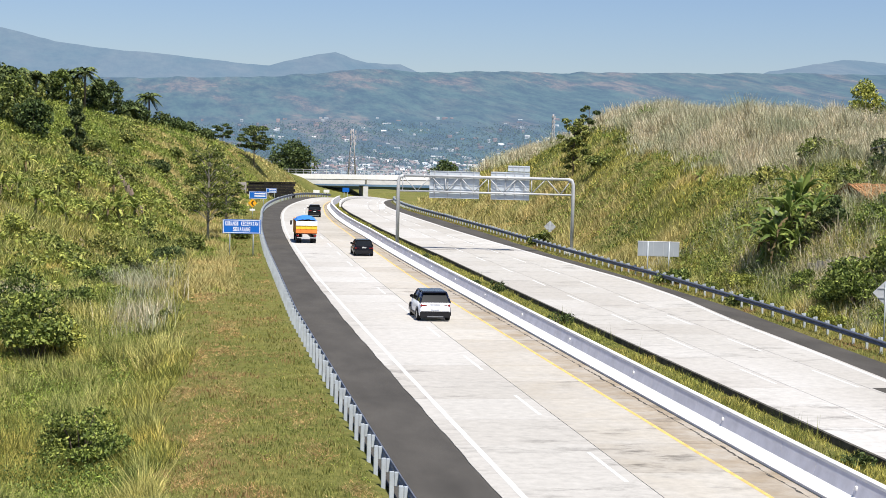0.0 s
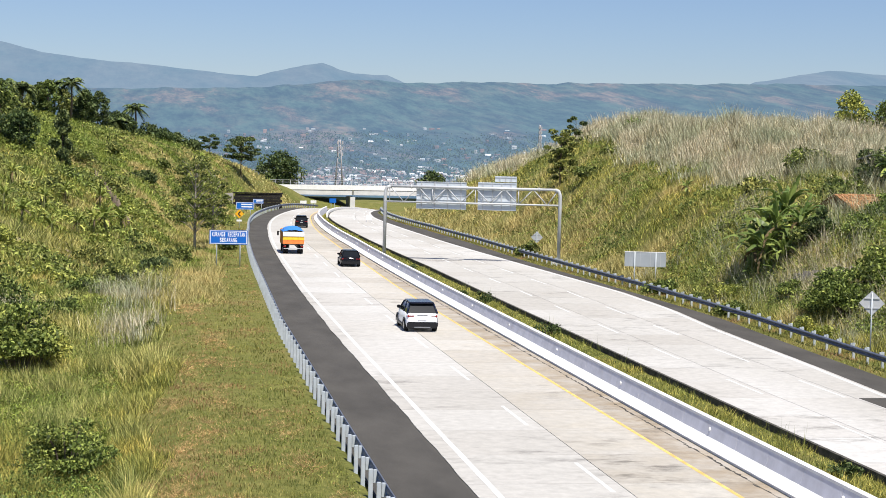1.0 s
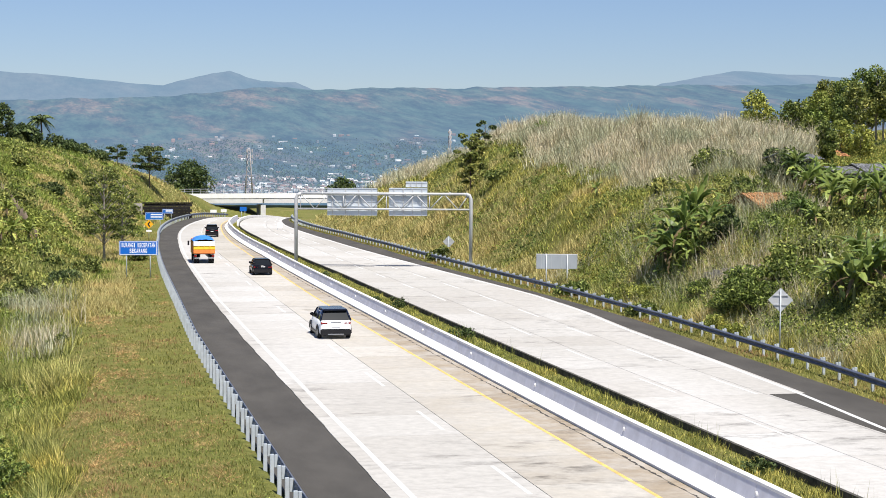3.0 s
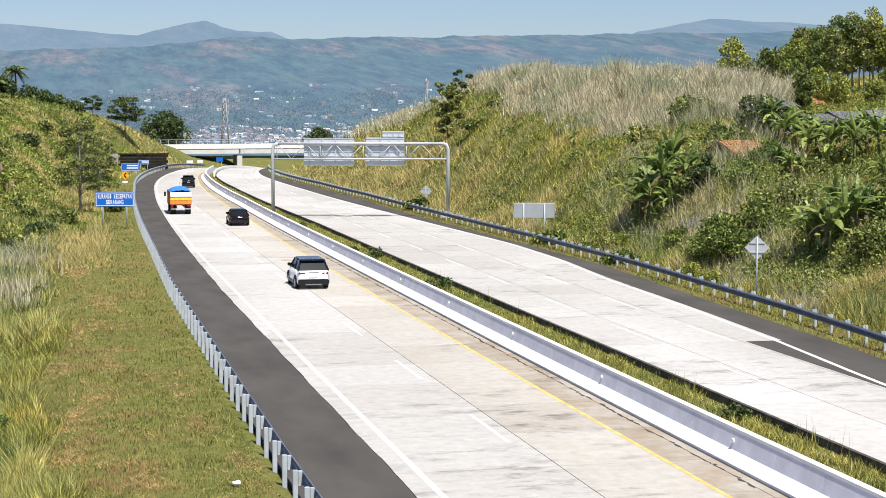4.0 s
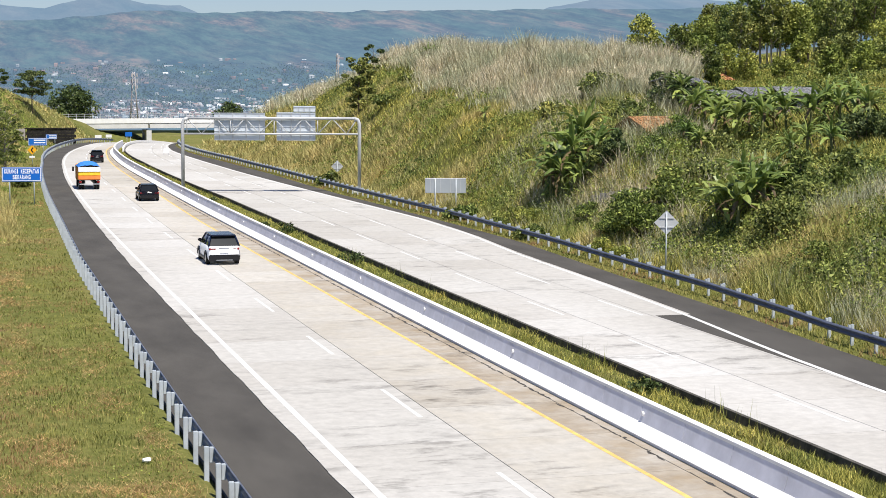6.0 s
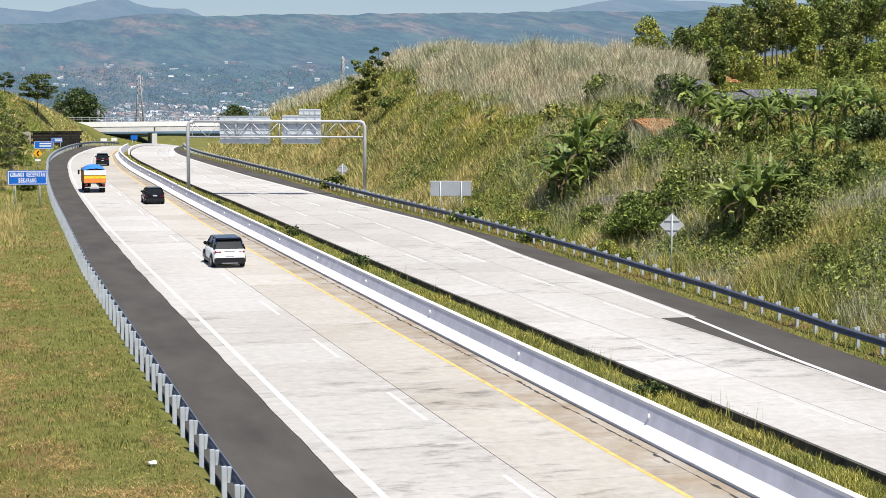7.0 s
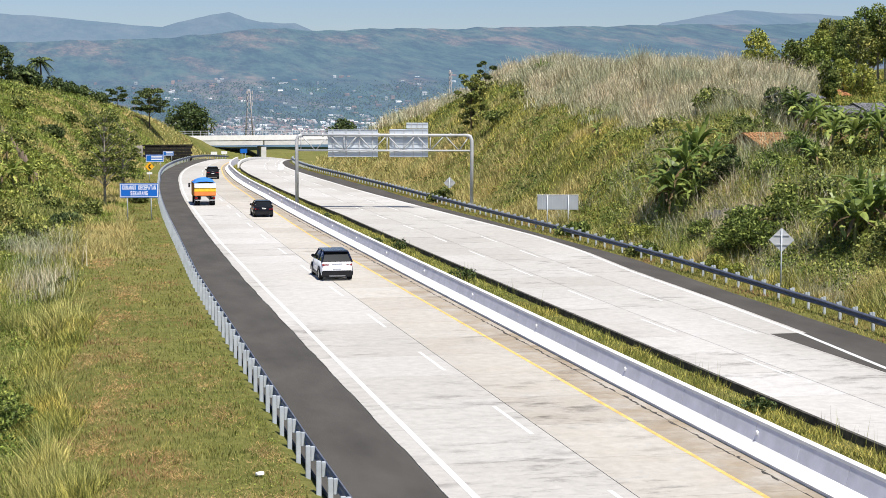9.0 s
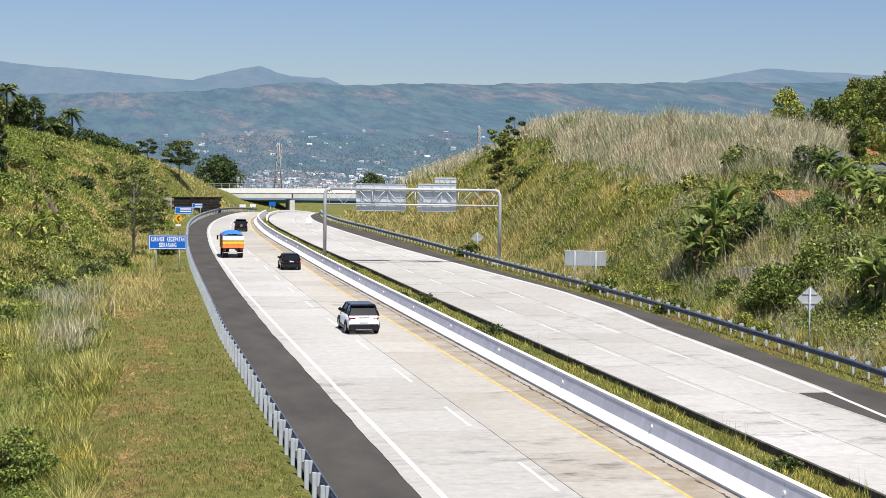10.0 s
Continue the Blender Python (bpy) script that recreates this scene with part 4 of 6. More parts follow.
def build_town():
    rng = np.random.default_rng(5)
    vs, fs, k = [], [], 0
    for _ in range(5200):
        az, u = rng.uniform(-3, 23), rng.random()
        t = 0.034 + (0.14 * u ** 1.6 if rng.random() < 0.82 else 0.5 * u)
        e = -0.0255 + (np.interp(az, HILL_TOP[:, 0], HILL_TOP[:, 1]) + 0.0255) * t ** 0.8
        if 1.4 * rng.random() - 0.7 > 1.6 * float(noise.fractal(Vector((az * 0.9, t * 30, 7)), 0.9, 2.1, 3)) + (0.65 if t < 0.12 else -0.2):
            continue
        d = 1250 + 2150 * t - 6
        a = math.radians(az)
        x, y, z = d * math.sin(a), d * math.cos(a), 9.95 + d * e
        big = 2.8 if (u < 0.3 and rng.random() < 0.25) else 1.0
        w, l, h = rng.uniform(1.0, 2.6) * big * (1 + t), rng.uniform(2, 4), rng.uniform(0.4, 1.1)
        r = h + rng.uniform(0.4, 1.1)
        vs += [(x - w, y - l, z - 3), (x + w, y - l, z - 3), (x + w, y + l, z - 3), (x - w, y + l, z - 3), (x - w, y - l, z + h), (x + w, y - l, z + h), (x + w, y + l, z + h), (x - w, y + l, z + h), (x - w, y, z + r), (x + w, y, z + r)]
        fs += [(k, k + 1, k + 5, k + 4), (k + 1, k + 2, k + 6, k + 5), (k + 3, k, k + 4, k + 7), (k + 4, k + 5, k + 9, k + 8), (k + 6, k + 7, k + 8, k + 9)]
        k += 10
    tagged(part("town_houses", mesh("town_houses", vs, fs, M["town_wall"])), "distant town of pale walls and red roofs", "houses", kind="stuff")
    pts = []
    for _ in range(7000):
        az, u = rng.uniform(-3, 23), rng.random()
        t = 0.03 + 0.45 * u ** 1.5
        if t < 0.13 and rng.random() < 0.55:
            continue
        e = -0.0255 + (np.interp(az, HILL_TOP[:, 0], HILL_TOP[:, 1]) + 0.0255) * t ** 0.8
        d = 1245 + 2150 * t
        a = math.radians(az)
        pts.append((d * math.sin(a), d * math.cos(a), 9.95 + d * e + 1))
    pts = np.repeat(np.array(pts), 6, axis=0)
    pts += rng.normal(0, 1, pts.shape) * (6, 7, 1.4)
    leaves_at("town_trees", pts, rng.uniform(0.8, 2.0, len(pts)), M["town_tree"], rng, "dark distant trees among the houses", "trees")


def leaves_mesh(name, pts, size, material, rng, up=0.3):
    """Small bent leaves or clumps, one at each point."""
    n = len(pts)
    nrm = rng.normal(0, 1, (n, 3)) + (0, 0, up)
    nrm /= np.linalg.norm(nrm, axis=1)[:, None]
    t = np.cross(nrm, rng.normal(0, 1, (n, 3)))
    t /= np.linalg.norm(t, axis=1)[:, None]
    b = np.cross(nrm, t)
    s = np.asarray(size)[:, None]
    v = np.stack([pts - t * s * 0.9, pts - b * s * 0.45 + nrm * s * 0.1, pts + t * s * 0.9, pts + b * s * 0.45 + nrm * s * 0.1], 1)
    f = np.arange(4 * n).reshape(n, 4)
    return tris_mesh(name, v.reshape(-1, 3), f, material)


def leaves_at(name, pts, size, material, rng, label, category):
    return tagged(part(name, leaves_mesh(name, pts, size, material, rng)), label, category, kind="stuff")


build_town()


# ---- grasses ----
def blades(name, pts, high, wide, lean, material, rng, label, simple=False):
    """Grass blades, each of two bent pieces."""
    n = len(pts)
    a = rng.uniform(0, math.tau, n)
    side = np.stack([np.cos(a), np.sin(a), np.zeros(n)], 1)
    b = a + rng.uniform(-1.2, 1.2, n) + 1.57
    out = np.stack([np.cos(b), np.sin(b), np.zeros(n)], 1)
    h, w, l = (np.broadcast_to(np.asarray(q, float), (n,))[:, None] for q in (high, wide, lean))
    up = np.array([0, 0, 1.0])
    if simple:
        v = np.stack([pts - side * w, pts + side * w, pts + up * h + out * l * h * 0.7], 1).reshape(-1, 3)
        return tagged(part(name, tris_mesh(name, v, np.arange(3 * n).reshape(n, 3), material)), label, "grass", kind="stuff")
    mid = pts + up * h * 0.55 + out * l * h * 0.22
    tip = pts + up * h + out * l * h * 0.8
    pts = pts - up * 0.05
    v = np.stack([pts - side * w, pts + side * w, mid - side * w * 0.8, mid + side * w * 0.8, tip], 1).reshape(-1, 3)
    k = 5 * np.arange(n)[:, None]
    f = np.concatenate([k + (0, 1, 3), k + (0, 3, 2), k + (2, 3, 4)])
    return tagged(part(name, tris_mesh(name, v, f, material)), label, "grass", kind="stuff")


def scatter(rng, n, az0, az1, d0, d1, power=1.0):
    """Places spread about evenly over the view."""
    az = np.radians(rng.uniform(az0, az1, n))
    u = rng.random(n)
    d = d0 * (d1 / d0) ** (u ** power)
    return d * np.sin(az), d * np.cos(az), d, np.degrees(az)


def clumped(rng, x, y, m, spread):
    """m blades about each place."""
    x, y = np.repeat(x, m), np.repeat(y, m)
    return x + rng.normal(0, 1, len(x)) * spread, y + rng.normal(0, 1, len(y)) * spread


def rails_of(x, y):
    s, o = road_coords(x, y)
    rl = np.interp(s, (0, 46, 93, 121, 148, 209, 310), (-10.9, -11.05, -10.9, -10.4, -10.0, -8.9, -9.2))
    sr = np.array((20, 60, 65, 74, 99, 124, 140, 162, 193, 224, 260, 292, 310))
    rr = np.interp(s, sr, [RAIL_R(v) for v in sr])
    return s, o, rl, rr


def fbm(x, y, size, seed, octaves=3):
    """Smooth random patches of a size, about -1 to 1."""
    tab = np.random.default_rng(seed).uniform(-1, 1, (128, 128))
    total, amp = np.zeros(np.shape(x)), 0.62
    for k in range(octaves):
        u, v = x / size * 2 ** k + 17.3 * k, y / size * 2 ** k + 5.1 * k
        i, j = np.floor(u).astype(int), np.floor(v).astype(int)
        fu, fv = smooth(u - i), smooth(v - j)
        c = lambda p, q: tab[(i + p) % 128, (j + q) % 128]
        total = total + amp * ((c(0, 0) * (1 - fu) + c(1, 0) * fu) * (1 - fv) + (c(0, 1) * (1 - fu) + c(1, 1) * fu) * fv)
        amp *= 0.55
    return total * 1.25


def on_land(x, y):
    return np.stack([x, y, land(x, y)], 1)


# bare and withered places on the verge: along the road, out from the rail, length, width
THATCH = ((60, 4.6, 3.6, 1.0), (61, 1.7, 3.0, 0.7), (54, 1.6, 2.6, 0.7), (68, 3.8, 4.0, 0.9), (57, 5.4, 3.0, 0.8), (50, 5.6, 2.6, 0.8), (68, 5.8, 3.6, 0.8), (46, 3.4, 2.4, 0.8), (48, 0.8, 2.0, 0.5), (78, 5.0, 5.0, 0.9), (90, 3.6, 6.0, 1.0), (106, 5.0, 7.0, 1.0), (42, 1.8, 2.0, 0.6))


def build_grass():
    rng = np.random.default_rng(11)
    # cropped verge beside the rail, with withered places
    x, y, d, az = scatter(rng, 190000, -6.5, 9, 37, 240)
    s, o, rl, rr = rails_of(x, y)
    u = rl - o
    ok = (u > 0.3) & (u < 7.3 + 1.2 * fbm(x, y, 5, 1)) & (rng.random(len(x)) < 0.72 + 0.35 * fbm(x, y, 1.6, 4))
    x, y, d, s, u = x[ok], y[ok], d[ok], s[ok], u[ok]
    worn = fbm(x, y, 2.4, 43, 4) - 0.62
    for ps, pu, pl, pw in THATCH:
        worn = np.maximum(worn, 0.6 - np.hypot((s - ps) / pl, (u - pu) / pw) + 0.35 * fbm(x, y, 0.9, 44))
    dead = worn + rng.normal(0, 0.3, len(x)) > 0.1
    n = len(x)
    high = rng.uniform(0.05, 0.17, n) * np.clip(0.95 + 0.75 * fbm(x, y, 1.1, 45), 0.35, 2.0)
    p = on_land(x, y)
    blades("mown_grass", p[~dead], high[~dead], np.maximum(0.009, 0.0002 * d[~dead]), rng.uniform(0.3, 1.7, (~dead).sum()), M["grass_short"], rng, "short mown grass on the verge")
    q = np.repeat(p[dead], 3, axis=0)
    q += rng.normal(0, 1, q.shape) * (0.12, 0.12, 0.01) + (0, 0, 0.04)
    blades("withered_grass", q, rng.uniform(0.04, 0.1, len(q)), np.maximum(0.011, 0.00022 * np.repeat(d[dead], 3)), rng.uniform(1.5, 4.5, len(q)), M["thatch"], rng, "matted brown withered grass on the verge", True)
    k = rng.permutation(n)[:7000]
    k = k[fbm(x[k], y[k], 1.5, 46) > 0.2]
    q = np.repeat(p[k], 3, axis=0) + rng.normal(0, 1, (3 * len(k), 3)) * (0.07, 0.07, 0.02) + (0, 0, 0.08)
    leaves_at("verge_weeds", q, rng.uniform(0.02, 0.045, len(q)), M["leaf_light"], rng, "small broad-leaved weeds in the mown grass", "weeds")
    # rough grass beyond the verge
    x, y, d, az = scatter(rng, 60000, -8, 6, 37, 190)
    s, o, rl, rr = rails_of(x, y)
    ok = (rl - o > 6.2 + 1.4 * fbm(x, y, 4, 2))
    x, y = clumped(rng, x[ok], y[ok], 6, 0.13)
    d, p = np.hypot(x, y), on_land(x, y)
    g, hump = fbm(x, y, 6, 3), np.clip(1 + 0.8 * fbm(x, y, 1.8, 6), 0.35, 1.9)
    for name, k, mat, lo, hi, label in (("tall_grass", g > 0.0, "grass_tall", 0.25, 0.95, "tall uncut yellow-green grass beside the verge"), ("green_grass", g <= 0.0, "grass_green", 0.15, 0.6, "lush green weeds beside the verge")):
        blades(name, p[k], rng.uniform(lo, hi, k.sum()) * hump[k], np.maximum(0.013, 0.00028 * d[k]), rng.uniform(0.2, 1.5, k.sum()), M[mat], rng, label, True)
    # left hill
    x, y, d, az = scatter(rng, 62000, -8, 5, 110, 350)
    s, o, rl, rr = rails_of(x, y)
    ok = (rl - o > 3.0) & ~((az < -2.3) & (d > 137) & (d < 150))
    x, y = clumped(rng, x[ok], y[ok], 5, 0.3)
    az, d, p = np.degrees(np.arctan2(x, y)), np.hypot(x, y), on_land(x, y)
    g, hump = fbm(x, y, 9, 5) + np.interp(az, (-3, 0.5), (-0.35, 0.3)), np.clip(1 + 0.9 * fbm(x, y, 2.5, 6), 0.3, 2.0)
    for name, k, mat, label in (("hill_grass", g > 0.22, "grass_dry", "straw-coloured grass on the hillside"), ("hill_herbs", g <= 0.22, "leaf_lime", "lush green growth on the hillside")):
        blades(name, p[k], rng.uniform(0.15, 0.6, k.sum()) * hump[k], 0.00022 * d[k], rng.uniform(0.4, 1.6, k.sum()), M[mat], rng, label, True)
    # right hill: dry at the foot, green halfway, plumes on top
    x, y, d, az = scatter(rng, 125000, 8.5, 33, 52, 300)
    s, o, rl, rr = rails_of(x, y)
    ok = (o - rr > 1.6)
    x, y, d, az, u = x[ok], y[ok], d[ok], az[ok], (o - rr)[ok]
    foot, crest = np.interp(az, LAND[:, 0], LAND[:, 1]), np.interp(az, LAND[:, 0], LAND[:, 2])
    t = (d - foot) / (crest - foot) + 0.16 * fbm(x, y, 12, 7) + rng.normal(0, 0.03, len(x))
    top = np.interp(az, (9, 13, 15, 17, 22, 24.6, 26.0), (0.95, 0.9, 0.78, 0.52, 0.5, 0.62, 1.5))
    plume = (t > top) & (t < 1.35) & (fbm(x, y, 5, 31) > -0.62)
    dry = ~plume & ((t < np.interp(az, (10, 15, 19), (0.6, 0.3, -0.2))) & (fbm(x, y, 6, 9) > -0.45) | (fbm(x, y, 7, 12) > 0.42) & (az < 22) | (fbm(x, y, 4, 14) > 0.3) & (u < 9))
    green = ~plume & ~dry
    for name, k, mat, lo, hi, m, label in (("dry_grass", dry, "grass_dry", 0.25, 0.95, 8, "dry straw-coloured grass at the foot of the hill"), ("slope_herbs", green, "grass_green", 0.15, 0.6, 7, "bright green growth on the slope"), ("tall_reeds", plume, "plume", 0.6, 1.7, 10, "tall silvery reed grass on the hilltop")):
        px, py = clumped(rng, x[k], y[k], m, 0.32)
        pd, n = np.hypot(px, py), len(px)
        hump = np.clip(1 + 0.95 * fbm(px, py, 2.6, 2), 0.3, 2.0)
        q, high = on_land(px, py), rng.uniform(lo, hi, n) * hump
        blades(name, q, high, 0.00023 * pd, rng.uniform(0.2, 1.2 if mat == "plume" else 1.6, n), M[mat], rng, label, True)
        if mat == "plume":
            j = np.nonzero(rng.random(n) < 0.16)[0]
            heads = q[j] + np.stack([rng.normal(0, 0.2, len(j)), rng.normal(0, 0.2, len(j)), high[j] * rng.uniform(0.75, 1.0, len(j))], 1)
            leaves_at("reed_plumes", heads, 0.00045 * pd[j] * rng.uniform(0.7, 1.4, len(j)), M["plume_head"], rng, "pale feathery seed heads above the reeds", "grass")
    # mixed reeds and weeds along the right rail
    x, y, d, az = scatter(rng, 26000, 16, 33, 56, 140)
    s, o, rl, rr = rails_of(x, y)
    ok = (o - rr > 1.7) & (o - rr < 15) & (fbm(x, y, 4, 21) > -0.6)
    x, y = clumped(rng, x[ok], y[ok], 6, 0.2)
    n = len(x)
    hump = np.clip(1 + 0.9 * fbm(x, y, 2.0, 22), 0.3, 1.9)
    pale = fbm(x, y, 3.5, 23) + rng.normal(0, 0.15, n) > 0.12
    p, high = on_land(x, y), rng.uniform(0.35, 1.2, n) * hump
    for name, k, mat, label in (("roadside_reeds", pale, "plume", "pale dry reeds behind the guard rail"), ("roadside_grass", ~pale, "grass_tall", "tall yellow-green grass behind the guard rail")):
        blades(name, p[k], high[k], 0.019, rng.uniform(0.2, 1.3, k.sum()), M[mat], rng, label, True)
    # silvery reed clumps
    for name, az0, az1, d0, d1, n, lo, hi, label in (("silver_reeds", -1.9, 0.6, 92, 126, 130, 0.7, 1.9, "clump of tall silvery reeds beside the verge"), ("field_reeds", -6.4, -4.0, 92, 112, 240, 0.8, 2.2, "silvery reeds beside the field"), ("plume_stalks", 17.0, 25.5, 92, 126, 300, 1.0, 2.3, "tall reeds with pale plumes behind the rail")):
        x, y, d, az = scatter(rng, n, az0, az1, d0, d1)
        s, o, rl, rr = rails_of(x, y)
        ok = (fbm(x, y, 2.6, 6) > 0.05) & ((rl - o > 7) | (o - rr > 3.5))
        x, y = clumped(rng, x[ok], y[ok], 34, 0.5)
        k = len(x)
        blades(name, on_land(x, y), rng.uniform(lo, hi, k), 0.014, rng.uniform(0.1, 0.9, k), M["plume"], rng, label)
    # short grass at both feet of the right rail, and in the median
    s = rng.uniform(44, 260, 42000)
    o = np.array([RAIL_R(v) for v in s]) + rng.uniform(-0.95, 2.2, len(s))
    p = np.array([at(a, b) for a, b in zip(s, o)])
    p[:, 2] = land(p[:, 0], p[:, 1])
    blades("rail_grass", p, rng.uniform(0.06, 0.26, len(s)), 0.02, rng.uniform(0.3, 1.2, len(s)), M["grass_short"], rng, "low grass at the foot of the guard rail", True)
    s = 36 + 264 * rng.random(70000) ** 1.7
    w, e = np.array([WALL(v) for v in s]) + 0.95, np.array([SLAB_R(v) for v in s])
    o = w + (e - w) * (0.02 + 0.95 * rng.random(len(s)))
    p = np.array([at(a, b) for a, b in zip(s, o)])
    p[:, 2] = land(p[:, 0], p[:, 1])
    hump = np.clip(1 + 1.1 * fbm(p[:, 0], p[:, 1], 1.4, 33), 0.3, 2.4)
    blades("median_grass", p, rng.uniform(0.07, 0.24, len(s)) * hump, 0.014, rng.uniform(0.3, 1.5, len(s)), M["grass_green"], rng, "green grass and weeds in the median strip", True)
    k = np.nonzero((s < 130) & (fbm(p[:, 0], p[:, 1], 3, 35) > 0.3))[0][::14]
    blades("median_stalks", p[k], rng.uniform(0.5, 1.1, len(k)), 0.01, rng.uniform(0.1, 0.5, len(k)), M["leaf"], rng, "thin dark stalks standing out of the median grass", True)


build_grass()


def build_undergrowth():
    """Leafy weeds and creepers on both slopes."""
    rng = np.random.default_rng(23)
    for name, az0, az1, d0, d1, n, size, lo, hi, mat, seed, least, label in (
            ("creepers", -8, 2, 40, 120, 7000, 0.055, 0.2, 0.75, "leaf_lime", 3, -0.12, "bright green leafy weeds on low ground"),
            ("dark_weeds", -8, 3, 42, 150, 3200, 0.06, 0.2, 0.7, "leaf_fern", 4, 0.1, "darker green weeds on low ground"),
            ("hill_scrub", -8, 4, 120, 320, 3600, 0.2, 0.3, 1.0, "leaf", 5, 0.25, "dark green scrub on the hillside"),
            ("hill_creepers", -8, 4, 110, 320, 7000, 0.19, 0.2, 0.9, "leaf_light", 17, 0.05, "light green creepers on the hillside"),
            ("slope_creepers", 11, 33, 70, 230, 10000, 0.12, 0.15, 0.8, "leaf_light", 8, -0.1, "light green creepers on the slope"),
            ("slope_ferns", 17, 33, 66, 150, 7500, 0.085, 0.2, 1.1, "leaf_fern", 11, -0.2, "dense mid-green weeds on the slope"),
            ("slope_scrub", 9, 33, 70, 260, 6000, 0.15, 0.3, 1.1, "leaf", 13, 0.15, "dark green scrub on the slope")):
        x, y, d, az = scatter(rng, n * 2, az0, az1, d0, d1)
        s, o, rl, rr = rails_of(x, y)
        ok = np.where(o < 0, rl - o > 8.0, o - rr > 3.0) & (fbm(x, y, 6, seed) > least)
        foot, crest = np.interp(az, LAND[:, 0], LAND[:, 1]), np.interp(az, LAND[:, 0], LAND[:, 2])
        ok &= ~((az > 15) & (az < 25) & (d > foot + 0.55 * (crest - foot)))
        ok &= ~((az < -2.3) & (d > 137) & (d < 150))
        x, y, d = x[ok], y[ok], d[ok]
        h = rng.uniform(lo, hi, len(x))
        m = 18
        cx, cy, ch = np.repeat(x, m), np.repeat(y, m), np.repeat(h, m)
        r = rng.normal(0, 1, (len(cx), 3))
        r /= np.linalg.norm(r, axis=1)[:, None]
        px, py = cx + r[:, 0] * ch * 1.1, cy + r[:, 1] * ch * 1.1
        p = np.stack([px, py, land(cx, cy) + ch * (0.35 + 0.65 * np.abs(r[:, 2]))], 1)
        leaves_at(name, p, rng.uniform(0.6, 1.3, len(p)) * size, M[mat], rng, label, "weeds")


build_undergrowth()


def build_field():
    """Bare tilled terraces on the left slope."""
    rows = []
    d = np.arange(137.0, 150.2, 0.25)
    for a in np.arange(-8.5, -2.2, 0.08):
        end = 3.0 * fbm(np.array([a * 3.0]), np.array([2.0]), 1.0, 51)[0]
        x, y = (d + end * 0.3) * math.sin(radians(a)), (d + end * 0.3) * math.cos(radians(a))
        step = 0.35 * np.floor((d - 137.0) / 3.3) - 0.106 * (d - 137.0)
        rows.append(np.stack([x, y, land(x, y) + 0.12 + step * 0.8 + 0.09 * np.sin(d * 7.0) + 0.1 * fbm(x, y, 1.0, 52)], -1))
    v = np.array(rows)
    n, k = v.shape[:2]
    idx = np.arange(n * k).reshape(n, k)
    faces = np.stack([idx[:-1, :-1], idx[:-1, 1:], idx[1:, 1:], idx[1:, :-1]], -1).reshape(-1, 4)
    tagged(part("tilled_field", tris_mesh("tilled_field", v.reshape(-1, 3), faces, M["earth"])), "bare brown tilled terraces below the banana plants", "field", kind="structure")


M["earth"] = plain("dry_tilled_earth", (0.21, 0.17, 0.11), 0.95, 0, 0.4, 0.9)
build_field()


# ---- trees and large plants ----
def crown_points(rng, clumps, n):
    """Places in uneven clumps, denser near their skins."""
    w = np.array([c[3] ** 2 for c in clumps])
    pick = rng.choice(len(clumps), n, p=w / w.sum())
    c = np.array(clumps)[pick]
    r = rng.normal(0, 1, (n, 3))
    r /= np.linalg.norm(r, axis=1)[:, None]
    return c[:, :3] + r * (c[:, 3] * rng.uniform(0.55, 1.08, n))[:, None] * np.stack([np.ones(n), np.ones(n), c[:, 4]], 1)


def tree(name, label, m, h, spread, low, clump_n, leaf, leaf_size, leaves, seed, flat=0.7, bark="bark", tiers=False, lean=0.0):
    """A tapered trunk with limbs, and a crown of many leaves in clumps."""
    rng, r2 = np.random.default_rng(seed), random.Random(seed)
    ob = thing(name, label, "tree", m=m)
    bm = bmesh.new()
    top = (lean * h, 0, h * 0.9)
    tube(bm, [(0, 0, -0.6), (lean * h * 0.2, 0.03 * h, h * 0.35), (lean * h * 0.6, -0.01 * h, h * 0.65), top], [0.016 * h, 0.011 * h, 0.008 * h, 0.003 * h], 7)
    clumps = []
    for i in range(clump_n):
        t = (i + 0.5) / clump_n
        a = i * 2.4 + r2.uniform(-0.5, 0.5)
        z = h * (low + (0.97 - low) * t)
        if tiers:
            reach = spread * (0.35 + 0.65 * math.sin(math.pi * min(1, 0.25 + 0.62 * t))) * r2.uniform(0.5, 1.0)
        else:
            reach = spread * math.sqrt(max(0.05, 1 - (2 * t - 0.9) ** 2)) * r2.uniform(0.35, 0.85)
        c = (reach * math.cos(a) + lean * z, reach * math.sin(a), z - 0.05 * h * r2.random())
        rad = spread * r2.uniform(0.3, 0.5) * (0.8 if tiers else 1.0)
        clumps.append((*c, rad, flat))
        zs = max(h * 0.2, z - h * 0.16)
        tube(bm, [(lean * zs, 0, zs), ((lean * zs + c[0]) / 2, c[1] / 2, (zs + c[2]) / 2 + 0.02 * h), c], [0.005 * h, 0.004 * h, 0.002 * h], 5)
    part("trunk", bm, M[bark], ob)
    p = crown_points(rng, clumps, leaves)
    part("crown", leaves_mesh("crown", p, rng.uniform(0.6, 1.35, leaves) * leaf_size, M[leaf], rng), parent=ob)
    return ob


